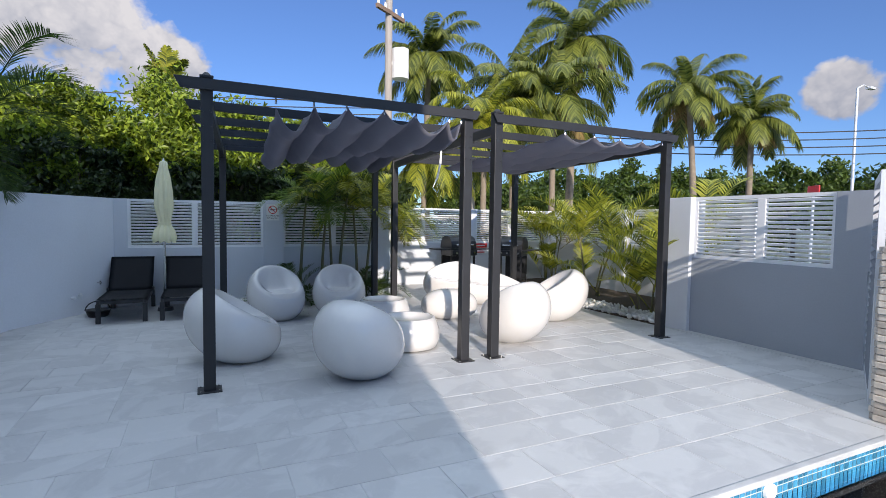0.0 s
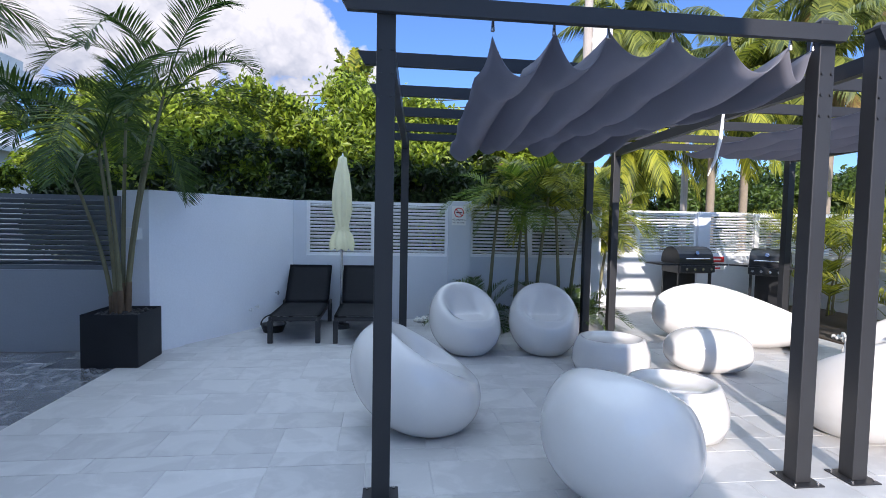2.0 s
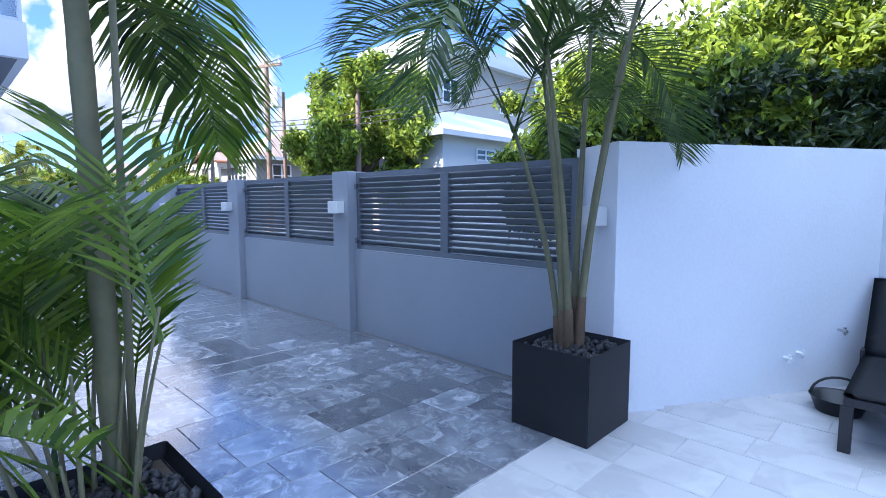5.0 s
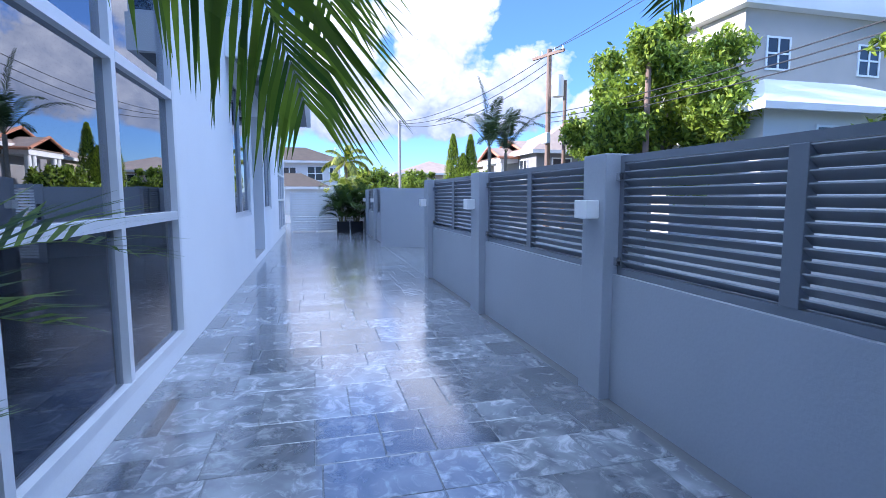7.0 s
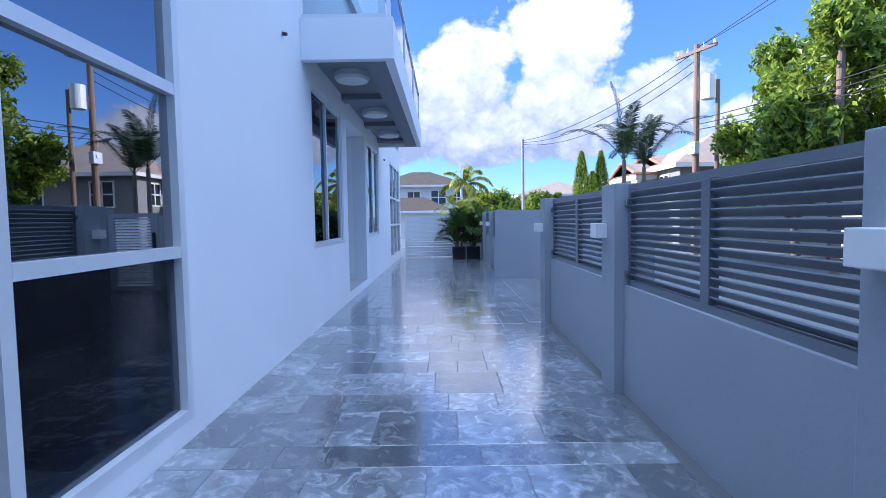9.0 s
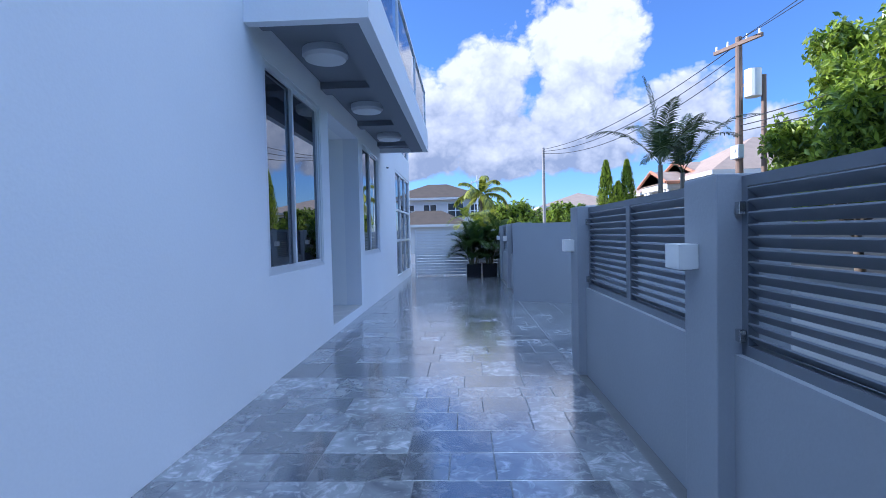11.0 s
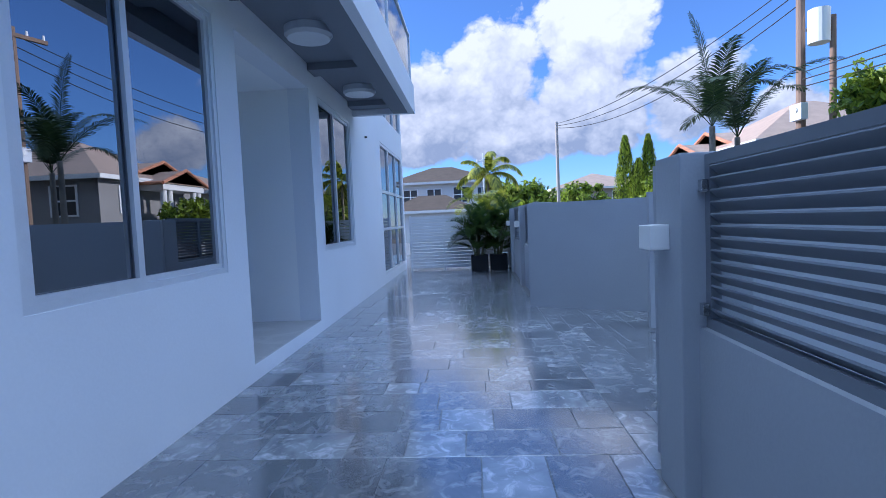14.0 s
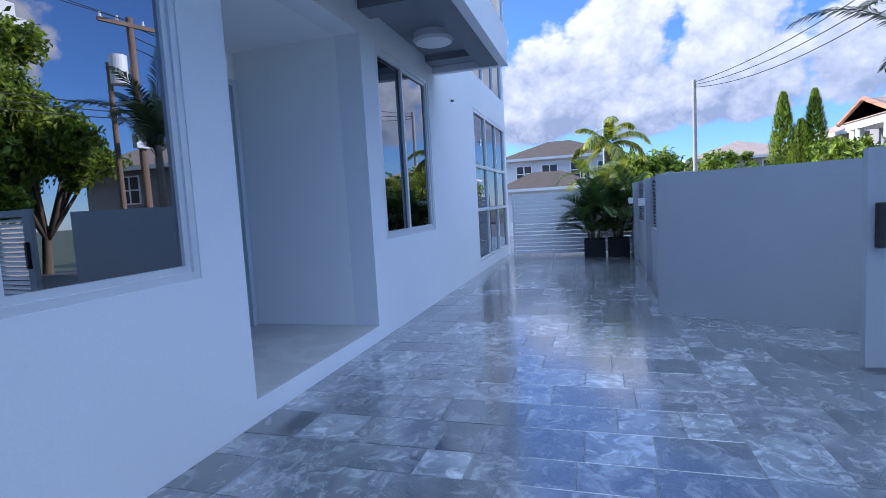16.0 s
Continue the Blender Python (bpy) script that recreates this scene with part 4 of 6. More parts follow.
egg(0.26, 5.97, -4, "under the pergola edge")
egg(1.33, 4.87, 45, "turned towards the low tables")
egg(0.98, 8.24, -78, "by the planted bed")
egg(1.95, 8.2, -100, "by the planted bed")
egg(3.57, 5.56, 100, "facing the sofa")
egg(5.02, 6.55, 160, "facing across the terrace")
blob("lounge_sofa", 0.95, 1.95, 0.82, sofa_scoop, "glossy white moulded two-seat lounge sofa", "sofa", 4.62, 8.5, -112, 90, 44, 2.3, taper=0.36)
blob("pouf", 0.6, 0.9, 0.46, None, "glossy white moulded pouf before the sofa", "pouf", 3.5, 7.3, -105, 56, 32, 2.3)


def bowl_table(x, y, d, h):
    prof = [(0.0, 0.0), (0.38, 0.0), (0.46, 0.06), (0.5, 0.3), (0.49, 0.62), (0.44, 0.9), (0.41, 1.0), (0.38, 1.0), (0.35, 0.93), (0.3, 0.86), (0.0, 0.84)]
    bm = bmesh.new()
    seg = 56
    rings = [[bm.verts.new((r * d * math.cos(2 * math.pi * k / seg), r * d * math.sin(2 * math.pi * k / seg), z * h)) for k in range(seg)] for r, z in prof[1:-1]]
    lo, hi = bm.verts.new((0, 0, 0)), bm.verts.new((0, 0, prof[-1][1] * h))
    for a, b in zip(rings, rings[1:]):
        for k in range(seg):
            bm.faces.new((a[k], a[(k + 1) % seg], b[(k + 1) % seg], b[k]))
    for k in range(seg):
        bm.faces.new((lo, rings[0][(k + 1) % seg], rings[0][k]))
        bm.faces.new((hi, rings[-1][k], rings[-1][(k + 1) % seg]))
    t = part("low_table", bm, GLOSS_WHITE, None, "", True)
    t.matrix_basis = pose(x, y, 0.002)
    return tagged(t, "glossy white round moulded low table with dished top", "table", "low tables")


bowl_table(2.4, 7.3, 0.8, 0.36)
bowl_table(2.2, 5.8, 0.78, 0.37)


# ---- sun loungers, umbrella ----
def lounger(x, y):
    t = thing("sun_lounger", x, y, 0, 0, "black metal sun lounger with raised mesh sling backrest", "lounger", "sun loungers")
    w, hinge, z = 0.29, 1.04, 0.33
    for sx in (-1, 1):
        part("side_rail", boxed(sx * w - 0.02, sx * w + 0.02, 0.0, 1.5, z - 0.05, z, 0.006), BLACK_METAL, t)
        for yy in (0.03, 1.42):
            part("leg", boxed(sx * w - 0.033, sx * w + 0.027, yy - 0.03, yy + 0.03, 0, z - 0.05, 0.005), BLACK_METAL, t)
        part("hinge_bracket", boxed(sx * w - 0.012 + sx * 0.026, sx * w + 0.012 + sx * 0.026, hinge - 0.05, hinge + 0.07, z - 0.09, z + 0.06, 0.006), BLACK_METAL, t)
    part("end_rail", boxed(-w + 0.02, w - 0.02, 0.0, 0.04, z - 0.05, z, 0.005), BLACK_METAL, t)
    part("end_rail", boxed(-w + 0.02, w - 0.02, 1.46, 1.5, z - 0.05, z, 0.005), BLACK_METAL, t)

    def sling(a, b, name, dip):
        bm = bmesh.new()
        a, b = Vector(a), Vector(b)
        nn = (b - a).cross(Vector((1, 0, 0))).normalized()
        grid = [[bm.verts.new(Vector((-w - 0.022 + (2 * w + 0.044) * i / 8, 0, 0)) + a + (b - a) * (j / 10) + nn * dip * math.sin(math.pi * i / 8) * math.sin(math.pi * j / 10)) for i in range(9)] for j in range(11)]
        for r, s in zip(grid, grid[1:]):
            for i in range(8):
                bm.faces.new((r[i], r[i + 1], s[i + 1], s[i]))
        bmesh.ops.solidify(bm, geom=bm.faces[:], thickness=0.008)
        return part(name, bm, SLING, t, "", True)
    sling((0, -0.01, z + 0.014), (0, hinge, z + 0.022), "seat", 0.012)
    back = sling((0, hinge, z + 0.022), (0, 1.47, 0.86), "backrest", 0.015)
    for sx in (-1, 1):
        part("back_tube", tube(bmesh.new(), (sx * w * 0.96, hinge + 0.02, z), (sx * w * 0.96, 1.485, 0.845), 0.014), BLACK_METAL, back)
    part("back_tube", tube(bmesh.new(), (-w * 0.96, 1.485, 0.845), (w * 0.96, 1.485, 0.845), 0.014), BLACK_METAL, back)
    return t


first = lounger(-1.1, 8.63)
copy_thing(first, pose(-0.3, 8.6, 0))

umb = thing("folded_umbrella", -0.6, 9.55, 0, 0, "closed cream cloth patio umbrella tied at its waist", "umbrella")
part("pole", tube(bmesh.new(), (0, 0, 0.05), (0, 0, 2.42), 0.019, seg=16), CHROME, umb, "steel pole")
bm = bmesh.new()
prof = [(1.13, 0.17), (1.2, 0.185), (1.32, 0.155), (1.42, 0.09), (1.5, 0.1), (1.7, 0.145), (1.95, 0.135), (2.2, 0.1), (2.33, 0.065), (2.42, 0.06), (2.44, 0.03)]
rings = []
for z, r in prof:
    ring = []
    for k in range(64):
        a = 2 * math.pi * k / 64
        rr = 0.88 * r * (1 + 0.17 * math.cos(8 * a + z * 2.2) + 0.05 * math.sin(3 * a + z * 5))
        ring.append(bm.verts.new((rr * math.cos(a), rr * math.sin(a), z + 0.02 * math.cos(8 * a) * (z < 1.2))))
    rings.append(ring)
for a, b in zip(rings, rings[1:]):
    for k in range(64):
        bm.faces.new((a[k], a[(k + 1) % 64], b[(k + 1) % 64], b[k]))
bm.faces.new(rings[-1])
canvas = part("canvas", bm, UMBRELLA, umb, "cream folded cloth", True)
part("tie", tube(bmesh.new(), (0, 0, 1.4), (0, 0, 1.445), 0.105, 0.105, 32), UMBRELLA, canvas)
part("finial", tube(bmesh.new(), (0, 0, 2.44), (0, 0, 2.49), 0.02, 0.006), WHITE_PLASTIC, umb)
base = bmesh.new()
tube(base, (0, 0, 0), (0, 0, 0.06), 0.12, 0.11, 32)
tube(base, (0, 0, 0.06), (0, 0, 0.3), 0.035, 0.03, 16)
part("base", base, BLACK_METAL, umb, "black weighted foot")

tub = thing("black_tub", -1.5, 9.35, 0, 20, "black round rubber tub with a loop handle on the paving", "tub")
bm = bmesh.new()
prof = [(0.0, 0.0), (0.13, 0.0), (0.165, 0.1), (0.175, 0.105), (0.155, 0.1), (0.12, 0.015), (0.0, 0.012)]
rings = [[bm.verts.new((max(r, 0.001) * math.cos(2 * math.pi * k / 40), max(r, 0.001) * math.sin(2 * math.pi * k / 40), z)) for k in range(40)] for r, z in prof]
for a, b in zip(rings, rings[1:]):
    for k in range(40):
        bm.faces.new((a[k], a[(k + 1) % 40], b[(k + 1) % 40], b[k]))
part("bowl", bm, BLACK_METAL, tub, "", True)
part("loop_handle", sweep(bmesh.new(), [(0.16 * math.cos(a), 0.02, 0.1 + 0.13 * math.sin(a)) for a in [math.pi * i / 12 for i in range(13)]], [0.009] * 13), BLACK_METAL, tub)
for k, (s, z) in enumerate(((1.55, 0.46), (1.05, 0.28), (1.17, 0.31))):
    q = CORNER + d * (0.42 + s) + n * 0.03
    tap = thing("garden_tap", q.x, q.y, z, math.degrees(math.atan2(d.y, d.x)), "small metal pipe stub on the white wall", "tap", "pipe stubs")
    part("pipe", tube(bmesh.new(), (0, 0, 0), (0, -0.07, 0), 0.012), WHITE_PLASTIC if k else CHROME, tap)
    part("handle", tube(bmesh.new(), (0, -0.05, -0.03), (0, -0.05, 0.03), 0.011), WHITE_PLASTIC if k else CHROME, tap)


# ---- planters ----
def stones(x0, x1, y0, y1, z, count, size, mat, name, label, seed, parent=None):
    """Loose stones in one heap."""
    rng = random.Random(seed)
    base = bmesh.new()
    bmesh.ops.create_icosphere(base, subdivisions=1, radius=1.0)
    bv = [v.co.copy() for v in base.verts]
    bf = [[v.index for v in f.verts] for f in base.faces]
    base.free()
    verts, faces = [], []
    for _ in range(count):
        m = pose(rng.uniform(x0, x1), rng.uniform(y0, y1), z + rng.uniform(-0.2, 0.5) * size, rng.uniform(0, 360), rng.uniform(0, 360), rng.uniform(0, 360)) @ Matrix.Diagonal((size * rng.uniform(0.6, 1.3), size * rng.uniform(0.5, 1), size * rng.uniform(0.4, 0.8), 1))
        o = len(verts)
        verts += [tuple(m @ (v * rng.uniform(0.85, 1.12))) for v in bv]
        faces += [[i + o for i in f] for f in bf]
    ob = new(name, mesh_from(name, verts, faces, mat, True))
    ob.parent = parent
    return tagged(ob, label, "stones", "", "stuff")


def planter(x0, y0, w, h, label, seed):
    t = thing("planter", x0 + w / 2, y0 + w / 2, 0, 0, label, "planter", "black planters")
    o, i = w / 2, w / 2 - 0.03
    bm = boxed(-o, o, -o, o, 0.0, h)
    top = [f for f in bm.faces if f.normal.z > 0.9]
    bmesh.ops.inset_region(bm, faces=top, thickness=0.03)
    bmesh.ops.translate(bm, verts=list({v for f in top for v in f.verts}), vec=(0, 0, -0.07))
    rim = [e for e in bm.edges if len(e.link_faces) == 2 and e.calc_face_angle(0) > 1.0]
    bmesh.ops.bevel(bm, geom=rim, offset=0.005, segments=2, affect="EDGES")
    part("shell", bm, PLANTER, t)
    part("soil", boxed(-i + 0.006, i - 0.006, -i + 0.006, i - 0.006, h - 0.068, h - 0.055), SOIL, t)
    stones(x0 + 0.05, x0 + w - 0.05, y0 + 0.05, y0 + w - 0.05, h - 0.05, 150, 0.034, LAVA, "lava_stones", "black lava stones topping a planter", seed)
    return t


planter(-3.02, 7.635, 0.55, 0.55, "square black planter with a tall areca palm", 3)
planter(-3.2, 5.07, 0.55, 0.52, "square black planter by the house corner", 4)
planter(-24.25, 7.72, 0.5, 0.45, "square black planter at the passage end", 5)
planter(-24.15, 7.16, 0.5, 0.45, "square black planter at the passage end", 6)


# ---- vegetation ----
def frond(verts, faces, base, direction, length, droop, pairs, leaf_len, leaf_w, rng, fold=0.5, twist=0.0, start=0.18, hang=0.3):
    """A feather leaf: an arching midrib with narrow leaflets on both sides."""
    d = Vector(direction).normalized()
    up = Vector((0, 0, 1))
    pts, p = [], Vector(base)
    steps = 14
    for i in range(steps + 1):
        pts.append(p.copy())
        d = (d - up * droop * (0.35 + 1.3 * i / steps) / steps).normalized()
        p = p + d * (length / steps)
    r0 = 0.012 * length / 1.6
    for i in range(steps):
        a, b = pts[i], pts[i + 1]
        dd = (b - a).normalized()
        s = dd.cross(up).normalized() if abs(dd.z) < 0.99 else Vector((1, 0, 0))
        v = s.cross(dd)
        ra, rb = r0 * (1 - 0.9 * i / steps), r0 * (1 - 0.9 * (i + 1) / steps)
        o = len(verts)
        verts += [tuple(a - s * ra), tuple(a + s * ra), tuple(a - v * ra), tuple(b - s * rb), tuple(b + s * rb), tuple(b - v * rb)]
        faces += [(o, o + 1, o + 4, o + 3), (o + 1, o + 2, o + 5, o + 4), (o + 2, o, o + 3, o + 5)]
    for k in range(pairs):
        t = start + (1 - start) * k / (pairs - 1)
        f = t * steps
        i = min(int(f), steps - 1)
        a = pts[i].lerp(pts[i + 1], f - i)
        dd = (pts[i + 1] - pts[i]).normalized()
        s = dd.cross(up).normalized() if abs(dd.z) < 0.99 else Vector((1, 0, 0))
        v = s.cross(dd)
        prof = math.sin(math.pi * min(1, 0.22 + 0.72 * (t - start) / (1 - start))) ** 0.7
        for side in (-1, 1):
            out = (s * side * math.cos(fold) + v * math.sin(fold) + dd * (0.55 + 0.5 * t) + Vector((rng.uniform(-0.1, 0.1), rng.uniform(-0.1, 0.1), rng.uniform(-0.12, 0.08)))).normalized()
            ln = leaf_len * prof * rng.uniform(0.88, 1.08)
            wv = out.cross(v).normalized() * leaf_w * (0.6 + 0.4 * prof) / 2
            m1 = a + out * ln * 0.45 - up * hang * ln * 0.12
            m2 = a + out * ln * 0.9 - up * hang * ln * 0.55
            o = len(verts)
            verts += [tuple(a - wv * 0.5), tuple(a + wv * 0.5), tuple(m1 + wv), tuple(m1 - wv), tuple(m2)]
            faces += [(o, o + 1, o + 2, o + 3), (o + 3, o + 2, o + 4)]


def areca(x, y, z, canes, height, label, seed, leaf_mat, spread=0.16, fronds=6, flen=1.1, pairs=34, leaf_len=0.34, lean=0.28, group="areca palms", leaf_w=0.022, keep=None, low=0, droop=1.3, cane_r=0.03, hmin=0.55, below=0.25, el_lo=0.2, start=0.18, sheath=0.0):
    rng = random.Random(seed)
    t = thing("areca_palm", x, y, z, 0, label, "palm", group)
    verts, faces = [], []
    for c in range(canes):
        a = 2 * math.pi * c / canes + rng.uniform(-0.4, 0.4)
        bx_, by_ = spread * math.cos(a) * rng.uniform(0.3, 1), spread * math.sin(a) * rng.uniform(0.3, 1)
        h = height * rng.uniform(hmin, 1.0)
        ln = lean * rng.uniform(0.4, 1.1)
        pts = [(bx_ + math.cos(a) * ln * h * (s / 6) ** 1.6, by_ + math.sin(a) * ln * h * (s / 6) ** 1.6, h * s / 6) for s in range(7)]
        part("cane", sweep(bmesh.new(), pts, [cane_r * (1 - 0.08 * s) for s in range(7)], 8), CANE, t, "", True)
        if sheath:
            part("sheath", sweep(bmesh.new(), [Vector(pts[0]).lerp(Vector(pts[1]), s / 4) for s in range(5)], [cane_r * q for q in (1.55, 1.4, 1.3, 1.2, 1.06)], 8), SHEATH, t, "dry brown leaf sheath", True)
        top = Vector(pts[-1])
        for k in range(fronds):
            fa = a + 2.4 * k + rng.uniform(-0.3, 0.3)
            el = rng.uniform(el_lo, 1.2)
            dirn = Vector((math.cos(fa) * math.cos(el), math.sin(fa) * math.cos(el), math.sin(el)))
            if keep and not keep(Vector((x, y, z)) + top + dirn * flen * 0.9):
                continue
            frond(verts, faces, top - Vector((0, 0, rng.uniform(0, below) * h)), dirn, flen * rng.uniform(0.75, 1.1), droop * rng.uniform(0.8, 1.3), pairs, leaf_len, leaf_w, rng, start=start)
        for k in range(low):
            fa = rng.uniform(0, 6.28)
            el = rng.uniform(0.7, 1.3)
            dirn = Vector((math.cos(fa) * math.cos(el), math.sin(fa) * math.cos(el), math.sin(el)))
            if keep and not keep(Vector((x, y, z)) + dirn * flen):
                continue
            frond(verts, faces, (bx_ * 1.3, by_ * 1.3, 0.05), dirn, flen * rng.uniform(0.7, 1.0), droop, pairs, leaf_len * 0.9, leaf_w, rng, start=0.4)
    crown = new("crown", mesh_from("crown", verts, faces, leaf_mat))
    crown.parent = t
    return t


def palm_tree(x, y, h, label, seed, r=0.17, fronds=25, flen=2.6, lean=(0.0, 0.0), z=-1.6, leaf_len=0.75, mat=None, pairs=52, dead=0, leaf_w=0.07, droop=(1.5, 2.7), el=(1.35, -0.55), hang=1.3):
    rng = random.Random(seed)
    t = thing("palm_tree", x, y, z, 0, label, "palm tree", "tall palms")
    pts = [(lean[0] * (s / 10) ** 1.7, lean[1] * (s / 10) ** 1.7, (h - z) * s / 10) for s in range(11)]
    part("trunk", sweep(bmesh.new(), pts, [r * (1.35 if s == 0 else 1.05 - 0.035 * s) for s in range(11)], 10), TRUNK, t, "", True)
    top = Vector(pts[-1])
    verts, faces = [], []
    for k in range(fronds):
        a = 2.39996 * k + rng.uniform(-0.2, 0.2)
        e = el[0] + (el[1] - el[0]) * k / fronds + rng.uniform(-0.2, 0.2)
        frond(verts, faces, top, (math.cos(a) * math.cos(e), math.sin(a) * math.cos(e), math.sin(e)), flen * rng.uniform(0.8, 1.15), rng.uniform(*droop), pairs, leaf_len, leaf_w, rng, 0.15, hang=hang, start=0.12)
    crown = new("crown", mesh_from("crown", verts, faces, mat or PALM_LEAF))
    crown.parent = t
    if dead:
        verts, faces = [], []
        for k in range(dead):
            a = 2.39996 * k
            frond(verts, faces, top - Vector((0, 0, 0.1)), (math.cos(a), math.sin(a), -0.5), flen * 0.7, 1.2, 24, leaf_len * 0.7, 0.05, rng, 0.1, hang=1.0)
        dry = new("dry_fronds", mesh_from("dry_fronds", verts, faces, DRY_LEAF))
        dry.parent = t
        bm = bmesh.new()
        for k in range(9):
            a = k * 0.7
            bmesh.ops.create_icosphere(bm, subdivisions=2, radius=0.14, matrix=Matrix.Translation(top + Vector((0.28 * math.cos(a), 0.28 * math.sin(a), -0.28 - 0.1 * (k % 3)))))
        part("coconuts", bm, DRY_LEAF, t, "green-brown coconuts", True)
    return t


def leafy_tree(x, y, h, r, label, seed, leaves=9000, z=-1.6, trunk_h=None, mat=None, size=0.13, squash=0.75):
    """A broadleaf tree: tapered trunk, limbs, and leaves in uneven clumps."""
    rng = random.Random(seed)
    t = thing("tree", x, y, z, 0, label, "tree", "boundary trees")
    H = h - z
    th = trunk_h or H * 0.45
    limbs = bmesh.new()
    sweep(limbs, [(0, 0, 0), (0.1, 0.05, th * 0.5), (0.05, -0.05, th)], [0.2, 0.16, 0.12], 8)
    clumps = []
    for k in range(46):
        a, b = rng.uniform(0, 6.283), math.asin(rng.uniform(-0.75, 1))
        q = rng.uniform(0.45, 1.0) if k < 32 else rng.uniform(0.8, 0.97)
        c = Vector((math.cos(a) * math.cos(b) * r * q, math.sin(a) * math.cos(b) * r * q, H - r * squash + math.sin(b) * r * squash * q))
        clumps.append((c, r * (rng.uniform(0.18, 0.36) if k < 32 else rng.uniform(0.12, 0.2))))
        if k % 3 == 0:
            sweep(limbs, [(0.05, -0.05, th * 0.85), tuple(Vector((0, 0, th)).lerp(c, 0.55) + Vector((0, 0, 0.15 * r))), tuple(c)], [0.08, 0.05, 0.015], 6)
    part("trunk", limbs, BARK, t, "", True)
    verts, faces = [], []
    for _ in range(leaves):
        c, cr = clumps[rng.randrange(len(clumps)) if rng.random() < 0.6 else rng.randrange(32)]
        dv = Vector((rng.gauss(0, 1), rng.gauss(0, 1), rng.gauss(0, 0.85))).normalized()
        lobes = 0.85 + 0.35 * math.sin(dv.x * 5 + c.x * 7) * math.cos(dv.y * 5 + c.z * 5) + 0.08 * rng.gauss(0, 1)
        p = c + dv * cr * lobes * rng.uniform(0.25, 1.0) ** 0.6
        m = Euler((rng.uniform(-1.4, 1.4), rng.uniform(-1.2, 1.2), rng.uniform(0, 6.28))).to_matrix()
        s = size * rng.uniform(0.7, 1.3)
        o = len(verts)
        for q in ((-1.0, 0, 0), (0, -0.45, 0.12), (1.0, 0, -0.12), (0, 0.45, 0.12)):
            verts.append(tuple(p + m @ (Vector(q) * s)))
        faces.append((o, o + 1, o + 2, o + 3))
    crown = new("crown", mesh_from("crown", verts, faces, mat or HEDGE))
    crown.parent = t
    return t

# planted beds
setting("planting_bed", boxed(6.16, EAST_X, 5.6, GRILL_Y, -0.05, 0.02), SOIL, "soil bed along the east wall")
stones(6.16, 6.75, 5.65, 8.6, 0.03, 420, 0.055, PEBBLE, "white_pebbles", "white rounded pebbles edging the planted bed", 11)
stones(0.5, 3.2, 9.85, 10.12, 0.02, 300, 0.045, PEBBLE, "white_pebbles", "white rounded pebbles along the garden wall", 12)
# first two clumps: the canopy's shade is put into a darker leaf
for i, (x, y, c, h, fl) in enumerate(((1.55, 9.85, 1, 2.1, 1.0), (1.95, 9.8, 1, 1.9, 1.0), (2.3, 9.9, 2, 2.3, 1.0), (2.8, 9.85, 2, 2.1, 1.05), (3.75, 10.9, 3, 1.6, 1.0))):
    areca(x, y, 0, c, h, "green areca palm clump against the garden wall", 30 + i, BUSH_LEAF if i < 2 else ARECA_LEAF, 0.12, 9, fl * 1.1, 30, 0.4, 0.12, el_lo=0.1, leaf_w=0.024, cane_r=0.034, hmin=0.85, droop=1.7, below=0.12)
for i, (x, y) in enumerate(((1.45, 9.7), (2.6, 9.65), (3.05, 9.75))):
    areca(x, y, 0, 2, 0.15, "small dark fan of young palm leaves by the wall", 60 + i, POT_LEAF, 0.08, 8, 0.85, 26, 0.28, 0.1, "young palms", 0.02)
for i, (x, y, c, h, fl) in enumerate(((6.75, 6.3, 3, 0.7, 1.3), (7.3, 8.3, 4, 1.5, 1.6), (7.6, 6.6, 3, 1.5, 1.6), (7.8, 10.4, 4, 1.6, 1.5))):
    areca(x, y, 0, c, h, "sunlit yellow-green areca palm in the pebbled bed", 80 + i, ARECA_LEAF, 0.22, 5, fl, 26, 0.46, 0.3, leaf_w=0.032, low=1, cane_r=0.022, el_lo=0.65)


def clear_of_walk(p):
    """Keeps leaves off the line walked."""
    a, b = Vector((-1.2, 5.15)), Vector((-3.6, 6.75))
    q = Vector((p.x, p.y))
    s = max(0, min(1, (q - a).dot(b - a) / (b - a).length_squared))
    return ((q - a.lerp(b, s)).length > 0.75 or p.z > 2.4) and (p.x > -3.85 or p.y < 6.5)


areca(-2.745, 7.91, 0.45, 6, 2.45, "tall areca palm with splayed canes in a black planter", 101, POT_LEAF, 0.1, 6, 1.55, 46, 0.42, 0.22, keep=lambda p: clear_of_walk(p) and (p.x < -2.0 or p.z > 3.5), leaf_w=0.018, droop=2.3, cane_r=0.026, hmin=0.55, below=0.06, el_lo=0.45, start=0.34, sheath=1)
areca(-2.95, 5.32, 0.44, 10, 0.75, "bushy young areca palm filling a black planter", 107, BUSH_LEAF, 0.2, 3, 1.15, 27, 0.4, 0.35, keep=clear_of_walk, low=2, leaf_w=0.02, droop=1.3, cane_r=0.009, hmin=0.25, el_lo=0.5)
tall = thing("palm", -2.95, 5.3, 0.44, 0, "tall ringed palm trunk rising from a black planter", "palm")
trunk_pts = [(-0.11 - 0.004 * k, 0.125 - 0.002 * k, 0.13 * k) for k in range(17)]
part("trunk", sweep(bmesh.new(), trunk_pts, [0.042 - 0.0006 * k + (0.002 if k % 2 else 0) for k in range(17)], 14), CANE, tall, "", True)
